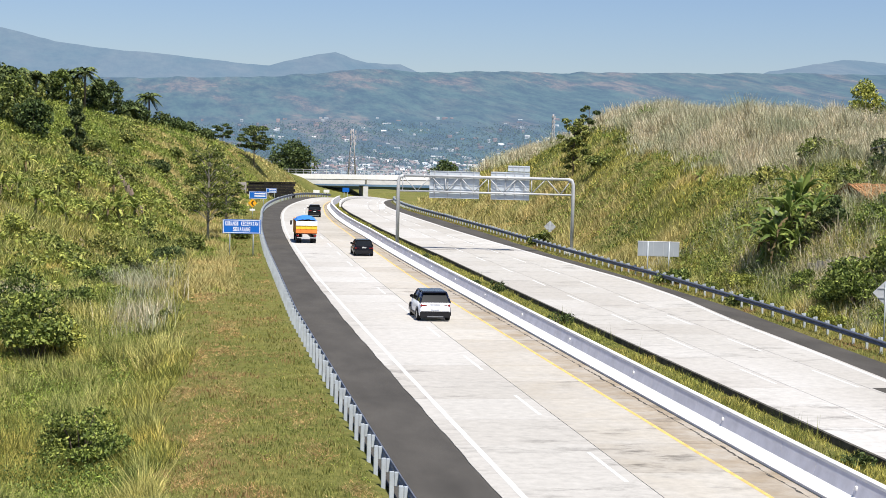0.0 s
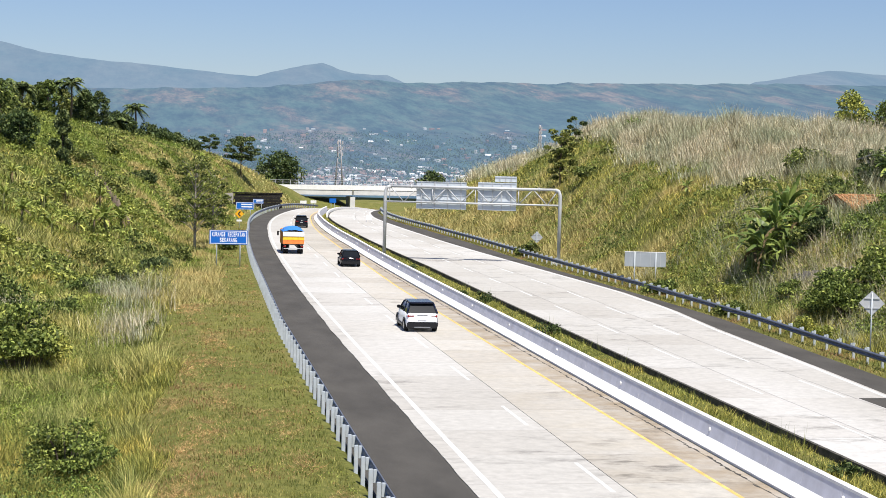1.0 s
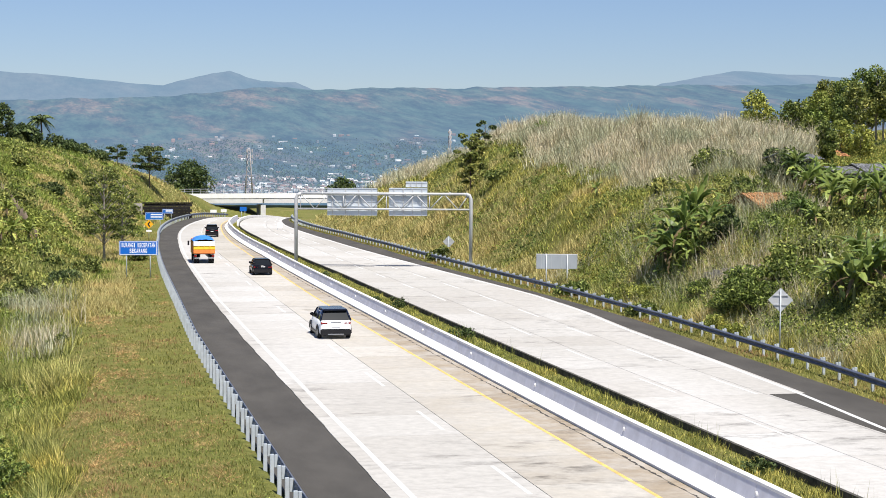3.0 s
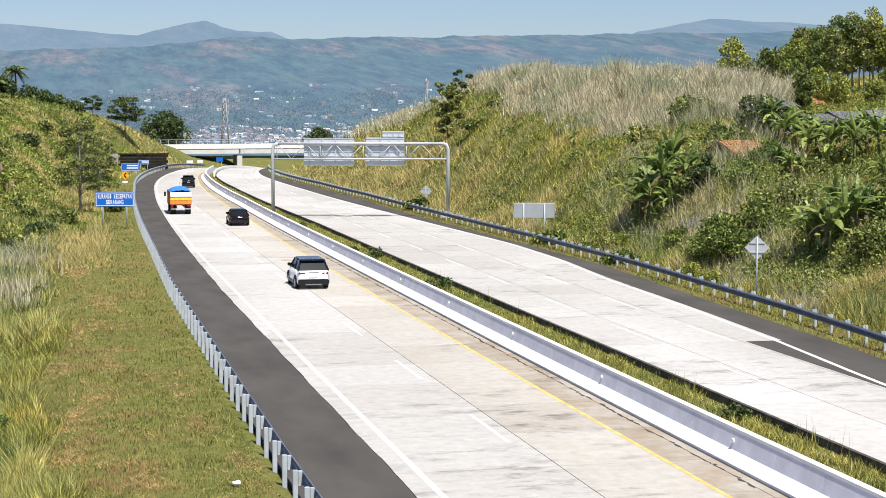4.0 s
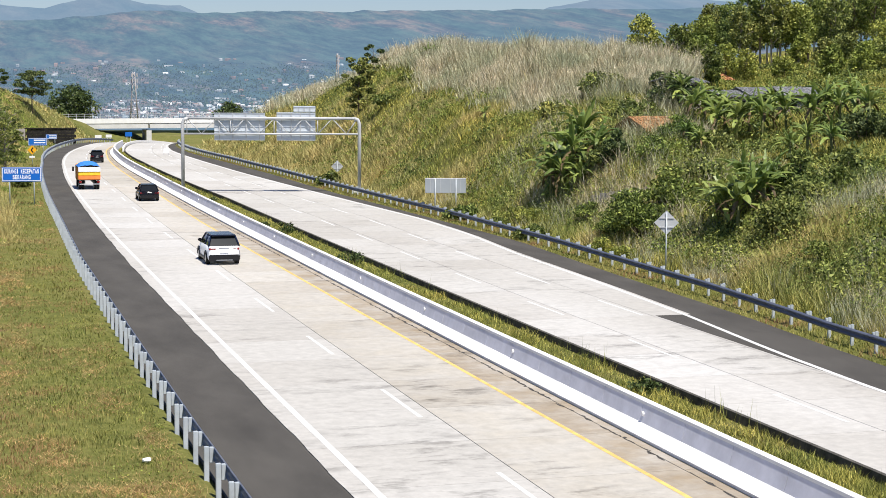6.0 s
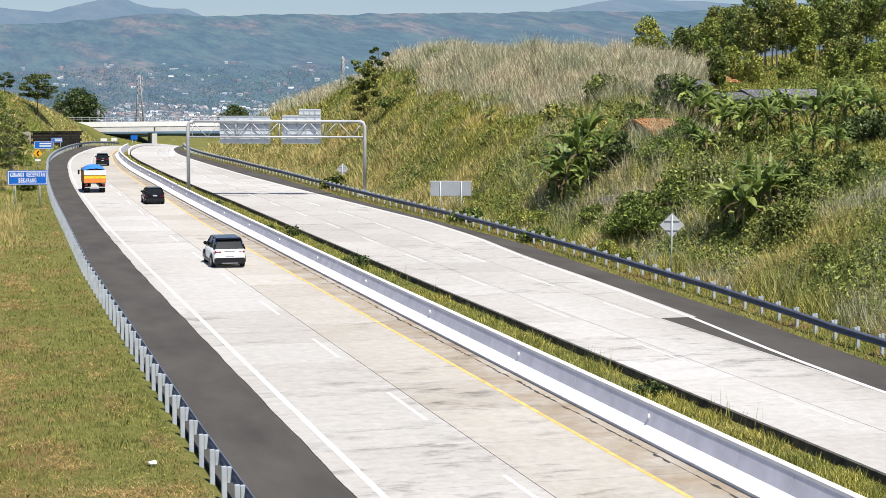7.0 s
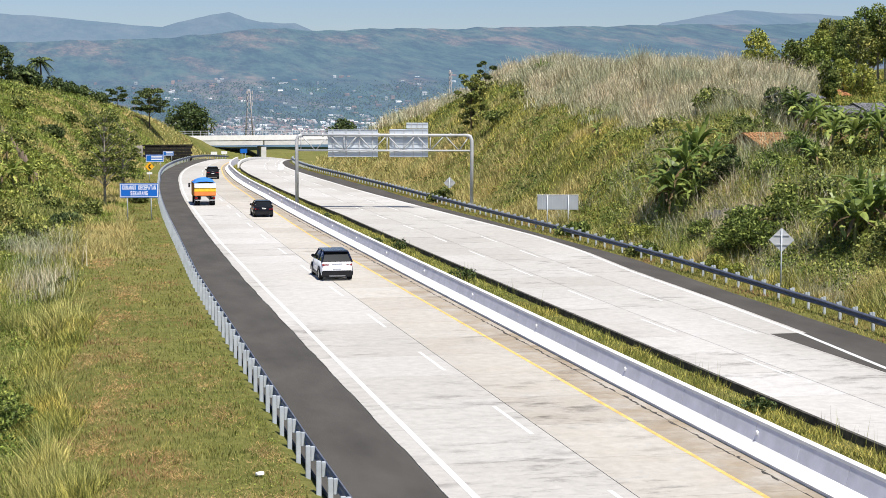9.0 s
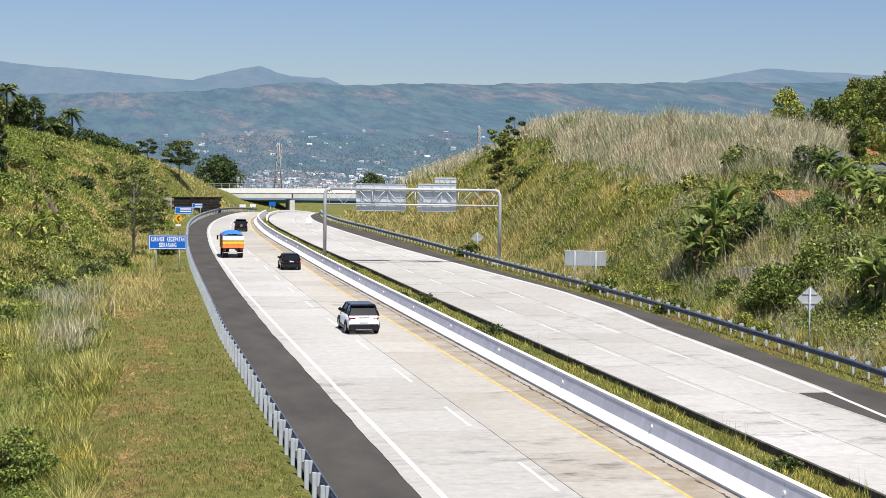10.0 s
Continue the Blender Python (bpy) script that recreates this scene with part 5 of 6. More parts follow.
def shrub(label, m, h, wide, leaf, leaf_size, leaves, seed, flat=0.8):
    rng, r2 = np.random.default_rng(seed), random.Random(seed)
    ob = thing("shrub", label, "shrub", m=m)
    clumps = []
    bm = bmesh.new()
    for i in range(13 if flat > 0.6 else 34):
        a, q = r2.uniform(0, math.tau), math.sqrt(r2.random())
        z = h * (0.2 + 0.6 * r2.random() * (1.15 - q))
        c = (q * wide * 0.7 * math.cos(a), q * wide * 0.7 * math.sin(a), z)
        clumps.append((*c, wide * r2.uniform(0.22, 0.4), flat))
        tube(bm, [(c[0] * 0.15, c[1] * 0.15, -0.3), (c[0] * 0.6, c[1] * 0.6, z * 0.7), c], [0.03, 0.02, 0.01], 5)
    part("trunk", bm, M["bark"], ob)
    p = crown_points(rng, clumps, leaves)
    p[:, 2] = np.abs(p[:, 2])
    part("crown", leaves_mesh("crown", p, rng.uniform(0.6, 1.35, leaves) * leaf_size, M[leaf], rng), parent=ob)
    return ob


def banana_leaf_mesh(seed, first, last, material):
    """A long blade that arches from one angle to another, with a midrib and torn edges."""
    rng = random.Random(seed)
    n, vs, fs, y, z = 12, [], [], 0.0, 0.0
    for i in range(n + 1):
        t = i / n
        a = radians(first + (last - first) * t ** 1.3)
        w = 0.0 if i == n else 0.03 if t < 0.14 else 0.21 * math.sin(math.pi * min(1, 0.1 + 0.88 * t)) ** 0.6 * rng.uniform(0.8, 1.1)
        sag = rng.uniform(0.25, 0.6) * w
        for sx in (-1, 0, 1):
            vs.append((sx * w, y + abs(sx) * (0.08 + sag * math.sin(a)), z - abs(sx) * sag * math.cos(a)))
        if i:
            k = 3 * i
            if rng.random() > 0.13:
                fs.append((k - 3, k - 2, k + 1, k))
            if rng.random() > 0.13:
                fs.append((k - 2, k - 1, k + 2, k + 1))
        y, z = y + math.cos(a) * 2.6 / n, z + math.sin(a) * 2.6 / n
    return mesh("leaf", vs, fs, M[material])


ARCHES = ((84, 55), (76, 20), (70, -30), (60, -50), (48, -60), (35, -75), (62, -20), (20, -80))
BANANA_LEAVES = [banana_leaf_mesh(k, a, b, "banana") for k, (a, b) in enumerate(ARCHES)]
BANANA_PALE = [banana_leaf_mesh(k + 20, a, b, "leaf_light") for k, (a, b) in enumerate(ARCHES)]
BANANA_DEAD = [banana_leaf_mesh(k, a, b, "banana_dry") for k, (a, b) in enumerate(((-10, -88), (-40, -86), (5, -85)))]


def banana(m, h, seed, group, leaves=16, pale=False):
    r2 = random.Random(seed)
    ob = thing("banana_plant", "banana plant with broad torn green leaves", "banana plant", group, m)
    bm = bmesh.new()
    tube(bm, [(0, 0, -0.4), (0.05, 0, h * 0.3), (0.1, 0.03, h * 0.55)], [0.13, 0.1, 0.06], 8)
    part("stem", bm, M["stem"], ob)
    k0 = 0.5 * h / 2.6
    for i in range(leaves):
        k = k0 * r2.uniform(0.85, 1.15) * (0.8 if i < 2 else 1.0)
        part("leaf", (BANANA_PALE if pale else BANANA_LEAVES)[0 if i == 0 else 1 + i % 7], parent=ob, m=Matrix.Translation((0.1, 0.03, h * (0.56 - 0.2 * (i / leaves) ** 1.5))) @ pose(0, 0, 0, r2.uniform(-7, 7), r2.uniform(-20, 20), i * 137 + r2.uniform(-30, 30)) @ Matrix.Diagonal((k * 1.15, k, k, 1)))
    for i in range(6):
        k, a = k0 * r2.uniform(0.4, 0.75), i * 60 + r2.uniform(-30, 30)
        part("leaf", (BANANA_PALE if pale or i % 3 == 0 else BANANA_LEAVES)[1 + i % 5], parent=ob, m=Matrix.Translation((0.5 * math.sin(a), 0.5 * math.cos(a), h * r2.uniform(0.02, 0.2))) @ pose(0, 0, 0, 0, r2.uniform(-20, 20), a) @ Matrix.Diagonal((k, k, k, 1)))
    for i in range(4):
        k = k0 * r2.uniform(0.7, 0.95)
        part("leaf", BANANA_DEAD[i % 3], parent=ob, label="withered brown leaf", m=Matrix.Translation((0.1, 0.03, h * 0.5)) @ pose(0, 0, 0, 0, r2.uniform(-20, 20), i * 90 + r2.uniform(-40, 40)) @ Matrix.Diagonal((k * 0.8, k, k, 1)))
    return ob


M["stem"] = plain("banana_stem", (0.16, 0.17, 0.06), 0.7, 0, 0.3, 3)


def palm(m, h, seed):
    r2 = random.Random(seed)
    ob = thing("palm_tree", "tall palm with drooping dark fronds on the ridge", "palm", "palms on the ridge", m)
    bm = bmesh.new()
    tube(bm, [(0, 0, -0.5), (0.1, 0, h * 0.5), (0.05, 0.1, h)], [0.2, 0.15, 0.12], 7)
    part("trunk", bm, M["bark"], ob)
    for i in range(30):
        a, up = i * 2.4, r2.uniform(-0.7, 1.5)
        vs, fs, L = [], [], r2.uniform(1.9, 2.6)
        n = 16
        for j in range(n):
            t = (j + 1) / n
            r, z = L * t * math.cos(up * 0.8), h + L * (t * math.sin(up) - 0.75 * t * t)
            w = 0.6 * math.sin(math.pi * (0.12 + 0.85 * t))
            for sx in (-1, 1):
                k = len(vs)
                vs += [(r, 0, z), (r + 0.3, 0, z - 0.04), (r + 0.3, sx * w, z - 0.45 * w - 0.1)]
                fs.append((k, k + 1, k + 2))
        part("frond", mesh("frond", vs, fs, M["leaf_dark"]), parent=ob, m=Matrix.Translation((0.05, 0.1, 0)) @ pose(0, 0, 0, 0, 0, math.degrees(a)))
    return ob


def spot(az, d, dz=-0.05):
    a = radians(az)
    x, y = d * math.sin(a), d * math.cos(a)
    return Matrix.Translation((x, y, lands(x, y) + dz))


def build_trees():
    r2 = random.Random(77)
    for i, (az, d, h) in enumerate(((-2.76, 256, 5.6), (-3.3, 258, 5.0), (-0.64, 276, 4.6), (-4.9, 240, 4.2), (-4.3, 246, 3.8), (-1.35, 268, 1.8))):
        palm(spot(az, d) @ pose(0, 0, 0, 0, 0, 50 * i), h, i)
    tree("flat_crowned_tree", "dark flat-topped tree with layered branches", spot(2.85, 322), 8.2, 3.0, 0.45, 30, "leaf_dark", 0.22, 4200, 3, 0.3, tiers=True)
    tree("flat_crowned_tree", "small dark flat-topped tree on the ridge", spot(1.8, 318), 4.6, 2.0, 0.4, 12, "leaf_dark", 0.22, 1500, 4, 0.3, tiers=True)
    a = radians(4.15)
    d = 425
    tree("round_tree", "large dense dark tree beside the bridge", Matrix.Translation((d * math.sin(a), d * math.cos(a), -3.5)), 12.6, 5.6, 0.45, 22, "leaf_dark", 0.42, 5200, 5, 0.8)
    a = radians(9.3)
    tree("round_tree", "dark tree crown beyond the bridge", Matrix.Translation((560 * math.sin(a), 560 * math.cos(a), -8)), 12.5, 5.0, 0.45, 16, "leaf_dark", 0.5, 2600, 6, 0.8)
    tree("airy_tree", "slender airy tree with a pale trunk", spot(1.35, 166), 9.8, 2.3, 0.3, 40, "leaf", 0.13, 6500, 7, 0.38, "bark_pale", True)
    tree("airy_tree", "slender airy tree with a bare lower trunk", spot(1.95, 178), 8.6, 2.0, 0.28, 34, "leaf", 0.13, 4800, 8, 0.38, "bark_pale", True)
    tree("airy_tree", "young tree with sparse dark foliage on the slope", spot(13.62, 202), 7.2, 1.8, 0.15, 26, "leaf", 0.18, 4200, 9, 0.5, tiers=True)
    tree("airy_tree", "young tree with sparse dark foliage at the crest", spot(14.1, 225), 4.2, 1.3, 0.2, 8, "leaf_dark", 0.22, 1100, 10, 0.5, tiers=True)
    tree("overgrown_tree", "narrow tree smothered in dark creepers", spot(-3.02, 196), 6.4, 1.3, 0.1, 12, "leaf_dark", 0.25, 2200, 12, 1.1)
    for i, (az, d, h, w) in enumerate(((-5.0, 200, 5.5, 2.6), (-4.4, 195, 4.2, 2.4), (-5.6, 205, 6.0, 2.8), (-4.7, 205, 4.5, 2.2), (-1.9, 262, 5.5, 1.8), (-2.3, 258, 5.0, 1.7), (-3.0, 262, 4.8, 1.8), (-3.9, 255, 4.2, 2.0), (-5.2, 244, 5.0, 2.2), (-3.5, 250, 5.2, 1.8), (-2.5, 262, 4.0, 2.0), (-1.3, 272, 3.2, 1.8), (-4.3, 250, 4.6, 2.0), (-1.0, 270, 3.0, 1.8), (-5.7, 246, 5.4, 2.2))):
        tree("ridge_tree", "dark leafy tree on the hillside", spot(az, d), h, w, 0.2, 12, "leaf_dark" if i % 3 else "leaf", 0.26, 1700, 20 + i, 0.85)
    for i, (az, d, h, w) in enumerate(((-0.2, 278, 2.6, 2.6), (0.2, 283, 2.8, 2.8), (0.55, 287, 3.0, 2.6), (0.9, 291, 2.8, 2.8), (1.25, 294, 2.4, 2.2), (-0.75, 274, 2.2, 2.2))):
        shrub("dark round shrub along the ridge line", spot(az, d), h, w, "leaf_dark", 0.3, 1100, 40 + i)
    for i, (az, d, h, w, leaf, size, n) in enumerate(((-2.75, 57.0, 3.2, 1.75, "leaf_fern", 0.075, 8000), (-4.4, 84, 6.0, 2.7, "leaf_fern", 0.13, 6500), (-5.3, 88, 6.5, 2.9, "leaf", 0.12, 6000), (-3.7, 86, 3.6, 1.7, "leaf_light", 0.11, 2800), (-0.1, 97, 1.3, 0.9, "leaf", 0.1, 1200), (-1.1, 128, 2.4, 2.0, "leaf", 0.15, 2200), (0.1, 140, 2.2, 2.0, "leaf_dark", 0.15, 2000), (-0.6, 150, 2.6, 2.2, "leaf", 0.16, 2000), (0.7, 152, 2.0, 1.8, "leaf", 0.16, 1800), (-2.2, 120, 1.8, 1.6, "leaf", 0.14, 1600), (2.3, 172, 2.0, 1.8, "leaf", 0.18, 1300), (-3.4, 175, 2.6, 2.4, "leaf", 0.2, 1400), (-1.6, 190, 2.4, 2.4, "leaf", 0.2, 1300), (-0.4, 215, 2.2, 2.2, "leaf_dark", 0.22, 1200), (-2.6, 205, 2.4, 2.2, "leaf", 0.2, 1300), (-4.0, 165, 2.2, 2.2, "leaf_light", 0.18, 1400), (-0.9, 175, 2.2, 2.0, "leaf_light", 0.18, 1400), (0.6, 200, 1.8, 1.8, "leaf", 0.2, 1000), (0.2, 240, 1.8, 2.0, "leaf", 0.22, 1000), (-1.4, 230, 2.0, 2.2, "leaf", 0.22, 1100), (-2.1, 140, 2.0, 2.0, "leaf", 0.15, 1800), (-4.9, 135, 2.4, 2.2, "leaf_light", 0.15, 1800), (-3.1, 110, 1.6, 1.6, "leaf", 0.12, 1800), (1.1, 215, 1.8, 1.8, "leaf_light", 0.2, 900),
            (23.35, 102.5, 4.0, 3.0, "leaf_fern", 0.13, 9000), (24.2, 104, 3.2, 2.2, "leaf_fern", 0.13, 4500), (22.25, 117.5, 3.2, 1.5, "leaf_dark", 0.14, 3200), (23.7, 137, 2.8, 1.4, "leaf_dark", 0.16, 2400), (21.9, 140, 2.4, 2.6, "leaf", 0.17, 3000), (29.0, 82.5, 2.2, 1.3, "leaf_fern", 0.08, 4200), (27.9, 91, 3.0, 1.9, "leaf", 0.12, 4000), (28.3, 98, 3.6, 2.0, "leaf", 0.13, 4000), (24.4, 119, 1.8, 1.8, "leaf_fern", 0.1, 3600), (23.6, 115, 1.6, 1.8, "leaf_fern", 0.1, 3000), (18.9, 122, 1.4, 1.6, "leaf_light", 0.11, 2400), (19.5, 119.5, 1.3, 1.7, "leaf_light", 0.1, 2600), (18.4, 121.5, 1.0, 1.3, "leaf_fern", 0.1, 1800), (21.9, 101, 1.1, 1.5, "leaf_light", 0.09, 2200), (22.6, 99, 1.0, 1.3, "leaf_light", 0.09, 1800), (17.2, 128, 1.4, 1.6, "leaf", 0.14, 1600), (19.4, 112, 1.3, 1.5, "leaf", 0.12, 1600), (22.4, 106, 2.0, 1.8, "leaf_fern", 0.09, 4200), (28.6, 96, 2.6, 1.9, "leaf", 0.15, 2400), (12.6, 172, 2.0, 1.5, "leaf", 0.2, 1200), (22.0, 118, 2.2, 1.8, "leaf", 0.16, 1800), (27.6, 104, 2.2, 1.9, "leaf_dark", 0.16, 1800), (29.8, 100, 2.8, 2.2, "leaf", 0.16, 2200), (25.2, 118, 2.6, 2.4, "leaf", 0.18, 2000), (30.5, 116, 3.2, 2.6, "leaf_dark", 0.18, 2200), (14.6, 190, 1.8, 2.0, "leaf", 0.2, 1200), (15.4, 196, 1.5, 1.9, "leaf", 0.2, 1000), (16.2, 205, 1.2, 1.6, "leaf_dark", 0.2, 900), (20.3, 140, 1.7, 2.0, "leaf", 0.2, 1200), (15.7, 218, 1.6, 1.8, "leaf_dark", 0.2, 900), (16.4, 214, 1.5, 2.0, "leaf_dark", 0.2, 900), (24.9, 108, 2.2, 2.2, "leaf", 0.15, 2200), (21.6, 112, 1.6, 1.6, "leaf_fern", 0.1, 2600), (23.0, 128, 2.4, 2.2, "leaf", 0.17, 1800), (24.2, 132, 2.6, 2.4, "leaf_dark", 0.17, 1800))):
        shrub("feathery green bush in tall grass" if leaf == "leaf_fern" else "rounded leafy green bush in tall grass", spot(az, d), h, w, leaf, size, n, 60 + i, 0.42 if leaf == "leaf_fern" else 0.8)
    # banana groves
    for i, (az, d, h) in enumerate(((-2.0, 156, 3.6), (-1.8, 176, 3.4), (-2.9, 172, 3.2), (-4.6, 170, 3.4), (-3.3, 146, 3.0), (-1.6, 160, 3.8), (-2.5, 152, 3.0), (-1.1, 165, 3.4), (-4.3, 148, 3.2), (-4.9, 152, 3.4), (-3.6, 158, 3.0), (-5.4, 150, 3.0), (-0.7, 158, 2.6))):
        banana(spot(az, d) @ pose(0, 0, 0, 0, 0, 40 * i), h * 0.95, 100 + i, "banana plants on the left hill", pale=True)
    near = [(20.1, 121, 4.9), (20.5, 119, 5.0), (20.9, 120, 5.6), (21.2, 122, 5.3), (20.3, 123, 4.6), (21.6, 119, 4.2), (21.1, 117.5, 3.4), (20.6, 122, 5.2),
            (26.0, 96, 4.0), (26.4, 94.5, 4.6), (26.8, 95.5, 4.4), (27.2, 96, 4.2), (26.6, 98, 4.6), (25.7, 97, 3.4), (27.6, 98, 3.4),
            (24.8, 128, 4.8), (25.2, 130, 5.2), (25.6, 127, 5.0), (25.9, 131, 5.4), (26.3, 128, 5.2), (26.7, 130, 5.2), (27.1, 127, 5.2), (27.5, 131, 5.0), (27.9, 128, 4.6), (24.5, 131, 4.4), (28.7, 126, 5.0), (29.1, 129, 5.2), (29.6, 126, 4.8), (30.1, 128, 5.0), (30.6, 124, 4.8),
            (25.1, 116, 3.2), (24.6, 117, 2.8), (28.0, 112, 3.4), (28.6, 114, 3.6), (29.4, 112, 3.6), (17.9, 152, 2.0), (16.2, 206, 2.4), (15.9, 210, 2.6)]
    for i, (az, d, h) in enumerate(near):
        banana(spot(az, d) @ pose(0, 0, 0, 0, 0, 67 * i), h * (0.98 if az < 24 or d < 100 else 0.84), 140 + i, "banana plants on the right hill")
    # woods behind the houses
    for i in range(58):
        az = 22.9 + 9.9 * (i + 0.5 * r2.random()) / 58
        d = r2.uniform(205, 262)
        bamboo = 22.9 < az < 27.5 or i % 4 != 1
        h = r2.uniform(6.5, 9.5) + (1.0 if az > 26 else 0)
        tree("wood_tree", "tall light green slender tree in the wood" if bamboo else "tall dark green tree in the wood", spot(az, d), h, 2.1 if bamboo else 2.3, 0.45, 15, ("leaf_fern", "leaf_light", "leaf")[i % 3], 0.2, 2400, 300 + i, 0.8, "bark_pale" if bamboo else "bark")
    for i in range(16):
        az, d = r2.uniform(25.4, 32.5), r2.uniform(165, 205)
        tree("garden_tree", "leafy green tree between the houses", spot(az, d), r2.uniform(2.4, 4.2), r2.uniform(1.3, 2.0), 0.25, 11, "leaf_light" if i % 2 else "leaf", 0.18, 1900, 360 + i, 0.85)


build_trees()


# weeds that stick out of the median
for i, (s, o, h, w) in enumerate(((114.8, 4.6, 1.5, 0.8), (94.9, 4.7, 1.4, 0.9), (122.0, 4.4, 0.5, 0.5), (52.3, 5.2, 0.5, 0.6), (150.0, 4.6, 0.5, 0.5))):
    p = at(s, o)
    p.z = lands(p.x, p.y)
    shrub("straggling dark weed in the median grass", Matrix.Translation(p), h, w, "leaf_dark", 0.09, 420, 500 + i)


# ---- houses on the right hill ----
def house(az, d, turn, w, l, h, pitch, roof, label, dz=0.0):
    ob = thing("house", label, "house", m=spot(az, d, dz) @ pose(0, 0, 0, 0, 0, turn))
    bm = bmesh.new()
    box(bm, -w / 2, w / 2, -l / 2, l / 2, -1.5, h)
    part("wall", bm, M["grey_wall"], ob)
    for sy in (-1, 1):
        vs, fs = [], []
        n, rt = 30, random.Random(int(d * 7) + sy)
        for r in range(12):
            for c in range(n):
                a, b = r / 12, (r + 1) / 12 + 0.015
                k = len(vs)
                x0, x1 = -w / 2 - 0.4 + (w + 0.8) * c / n, -w / 2 - 0.4 + (w + 0.8) * (c + 0.96) / n
                y0, y1 = sy * (l / 2 + 0.5) * (1 - a), sy * (l / 2 + 0.5) * max(0, 1 - b)
                z0, z1 = h + pitch * a + 0.03, h + pitch * min(1, b)
                z0, z1 = z0 + rt.uniform(-0.03, 0.05), z1 + rt.uniform(-0.03, 0.03)
                if r == 0:
                    y0 *= rt.uniform(0.96, 1.06)
                vs += [(x0, y0, z0), (x1, y0, z0), (x1, y1, z1), (x0, y1, z1), (x0, y0, z0 - 0.06), (x1, y0, z0 - 0.06), (x1, y1, z1 - 0.06), (x0, y1, z1 - 0.06)]
                fs += [(k, k + 1, k + 2, k + 3), (k, k + 4, k + 5, k + 1), (k + 1, k + 5, k + 6, k + 2), (k + 4, k, k + 3, k + 7)]
        tagged(part("roof", mesh("roof", vs, fs, M[roof]), parent=ob), kind="stuff")
    for x in (-w * 0.25, w * 0.25):
        bm = bmesh.new()
        box(bm, x - 0.45, x + 0.45, -l / 2 - 0.04, -l / 2 + 0.02, h * 0.35, h * 0.8)
        part("window", bm, M["glass"], ob)


house(23.45, 123, 18, 3.5, 4.2, 0.8, 1.3, "tile", "small house with a terracotta tiled roof among plants", -0.85)
house(24.95, 186, 15, 5.0, 4.5, 2.4, 1.1, "tile", "house with a red tiled roof by the wood", -2.6)
house(25.85, 153, 12, 2.8, 3.0, 1.8, 0.6, "tin", "house with a grey sheet roof among trees", -0.5)
house(26.75, 155, 12, 2.8, 3.0, 1.6, 0.7, "tin", "house with a grey sheet roof by the banana plants")
house(28.1, 146, -5, 3.0, 3.0, 1.4, 0.7, "tin", "low house with a weathered dark roof among trees")
house(24.35, 136, 20, 2.6, 2.4, 1.0, 0.4, "tin", "grey shed with a sheet roof beside the plants")
ob = thing("garden_wall", "low grey block wall below the banana plants", "wall", kind="structure")
for k in range(9):
    bm = bmesh.new()
    box(bm, -0.6, 0.6, -0.1, 0.1, -0.6, 0.75, 0.02)
    part("wall_panel", bm, M["grey_wall"], ob, m=spot(21.75 + 0.3 * k, 113.5 - 0.9 * k) @ pose(0, 0, 0, 0, 0, -55))
# weathered fence on the left hill
ob = thing("stake_fence", "row of dark weathered wooden stakes up the slope", "fence")
for k in range(34):
    bm = bmesh.new()
    tube(bm, [(0, 0, -0.4), (0.03, 0, random.Random(k).uniform(1.0, 1.5))], [0.07, 0.05], 6)
    part("stake", bm, M["bark"], ob, m=spot(-1.95 + 0.034 * k, 196 - 0.75 * k))


# litter on the verge
bm = bmesh.new()
bmesh.ops.create_icosphere(bm, subdivisions=2, radius=0.13)
for v in bm.verts:
    v.co *= 1 + 0.35 * noise.noise(v.co * 14)
    v.co.z *= 0.5
tagged(part("litter", bm, M["white"], m=Matrix.Translation((5.02, 44.65, lands(5.02, 44.65) + 0.08))), "crumpled white litter lying in the mown grass", "litter")


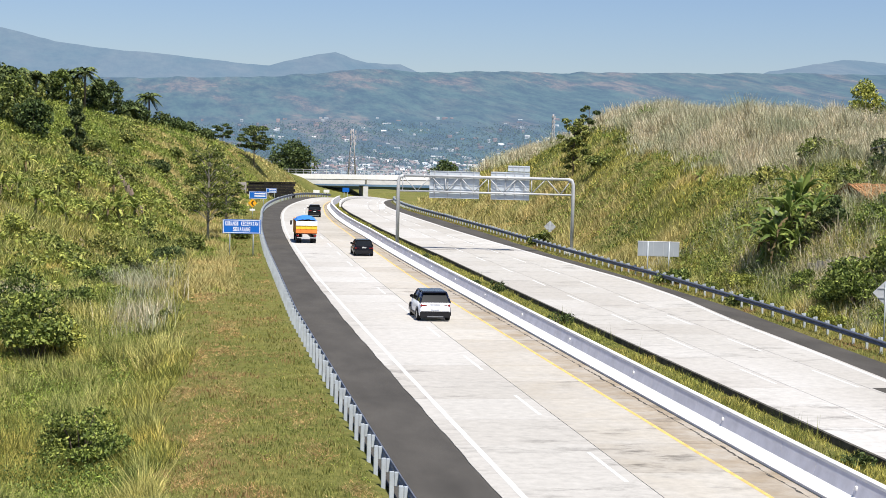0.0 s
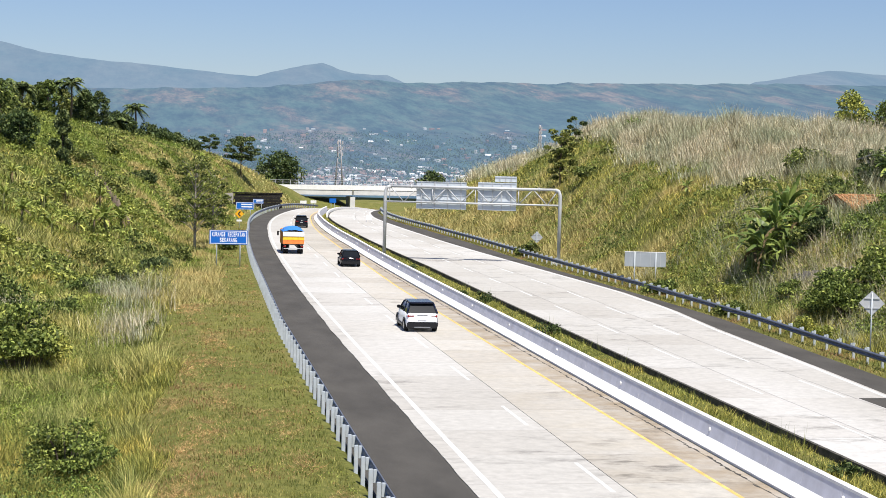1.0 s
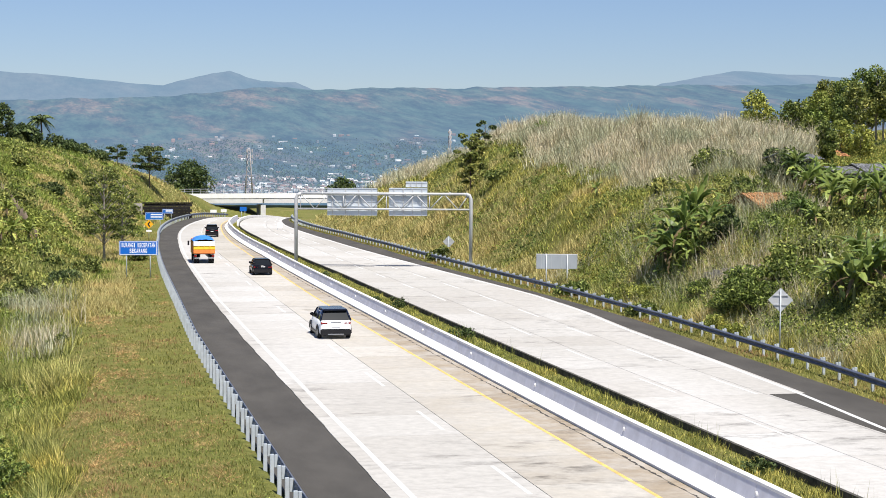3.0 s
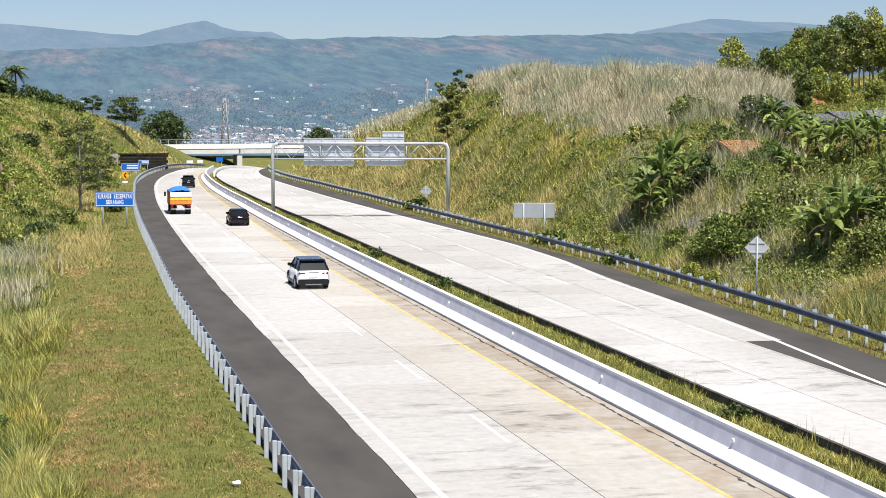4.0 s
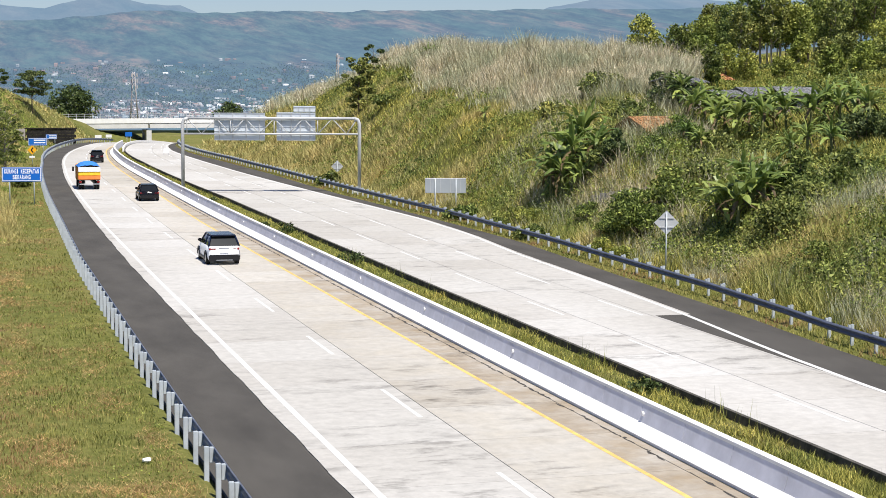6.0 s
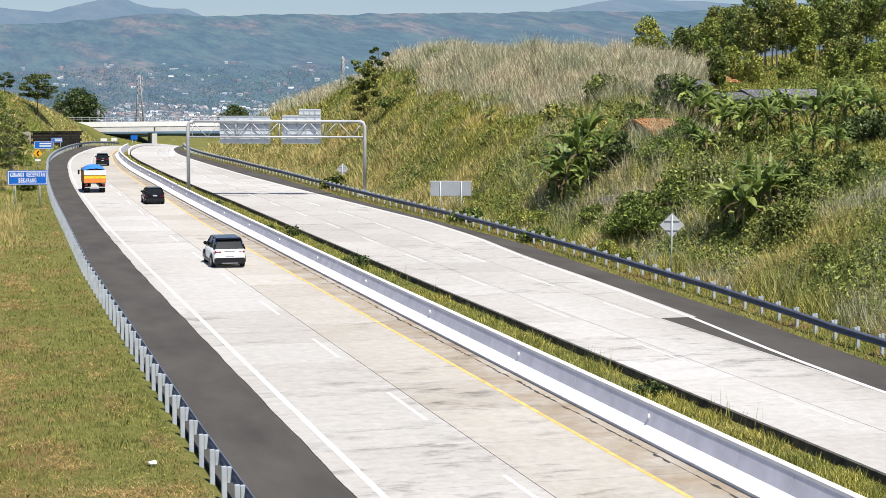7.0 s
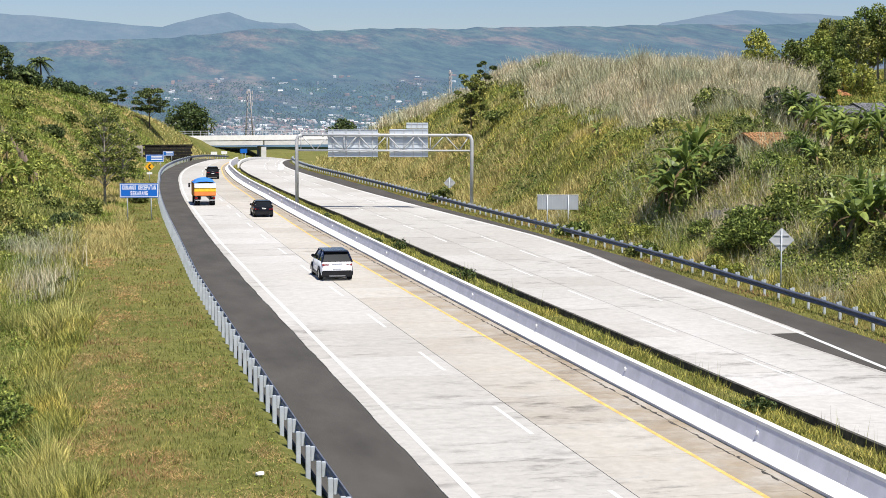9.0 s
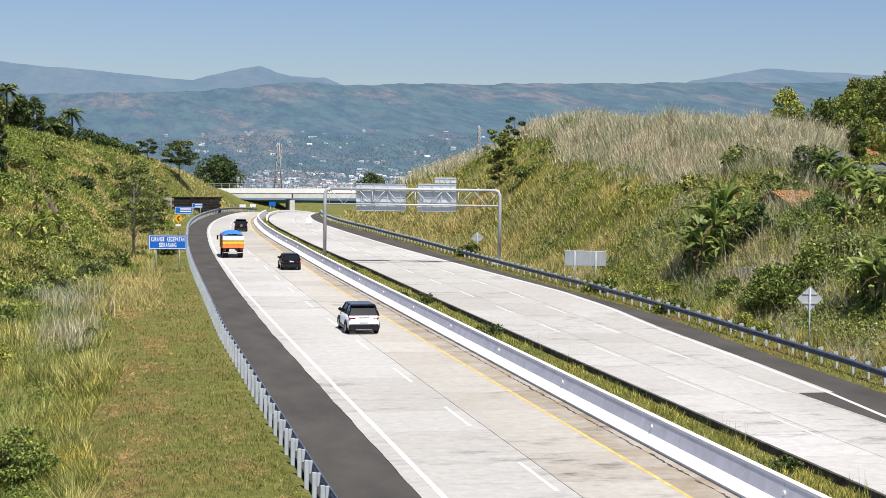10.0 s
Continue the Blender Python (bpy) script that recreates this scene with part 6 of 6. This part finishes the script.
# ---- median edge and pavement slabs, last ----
kerb = thing("slab_edge", "dark side of the raised carriageway slab", "kerb", kind="structure")
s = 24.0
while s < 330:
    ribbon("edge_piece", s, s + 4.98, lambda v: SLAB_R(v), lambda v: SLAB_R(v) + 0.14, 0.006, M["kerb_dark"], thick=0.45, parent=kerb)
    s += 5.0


def slabs(parent, lines, s0, s1, dirty=()):
    for j, (a, b) in enumerate(zip(lines, lines[1:])):
        s = s0
        while s < s1:
            e = s + (5.0 if s < 200 else 10.0)
            g = 0.012 if s < 90 else 0.02
            ribbon("slab", s + g, e - g, lambda v: a(v) + 0.012, lambda v: b(v) - 0.012, 0.0, M["concrete_tan" if j in dirty else "concrete_warm" if dirty and j == 1 else "concrete"], 1.0 if a is CONC_L and s < 120 else 5.0, thick=0.06, parent=parent)
            s = e


JOINT_L = line_of((0, -3.22), (90, -3.1), (120, -2.9), (165, -2.6), (233, -3.0), (310, -3.6))
slabs(road_left, [CONC_L, JOINT_L, YELLOW, lambda s: WALL(s) - 0.36, lambda s: WALL(s) - 0.03], 20, 400, (2, 3))
slabs(road_right, [lambda s: SLAB_R(s) + 0.14, lambda s: LANE_1(s) + 0.35, lambda s: min(LANE_2(s) + 0.35, CONC_R(s) - 0.1), CONC_R], 38.2, 400)


def build_crack():
    """Broken joint with dirt and weeds, and a dark strip, along the barrier foot."""
    rng = random.Random(31)
    vs, fs, s = [], [], 36.0
    while s < 150:
        e = s + rng.uniform(0.15, 0.8)
        if rng.random() < 0.7:
            k, o = len(vs), -0.36 + rng.uniform(-0.05, 0.05)
            w0, w1, w2 = rng.uniform(0.005, 0.03), rng.uniform(0.015, 0.075), rng.uniform(0.005, 0.03)
            for q, w in ((s, w0), ((s + e) / 2, w1), (e, w2)):
                c = WALL(q) + o + rng.uniform(-0.04, 0.04)
                vs += [at(q, c - w, 0.005), at(q, c + w, 0.005)]
            fs += [(k, k + 1, k + 3, k + 2), (k + 2, k + 3, k + 5, k + 4)]
        s = e
    tagged(part("joint_crack", mesh("joint_crack", vs, fs, M["joint"]), parent=road_left, label="broken dirty joint"), kind="stuff")
    ribbon("gutter_dirt", 30, 300, lambda v: WALL(v) - 0.05, lambda v: WALL(v) + 0.02, 0.004, M["joint"], 5.0, parent=road_left, label="dark strip at the barrier foot")


build_crack()
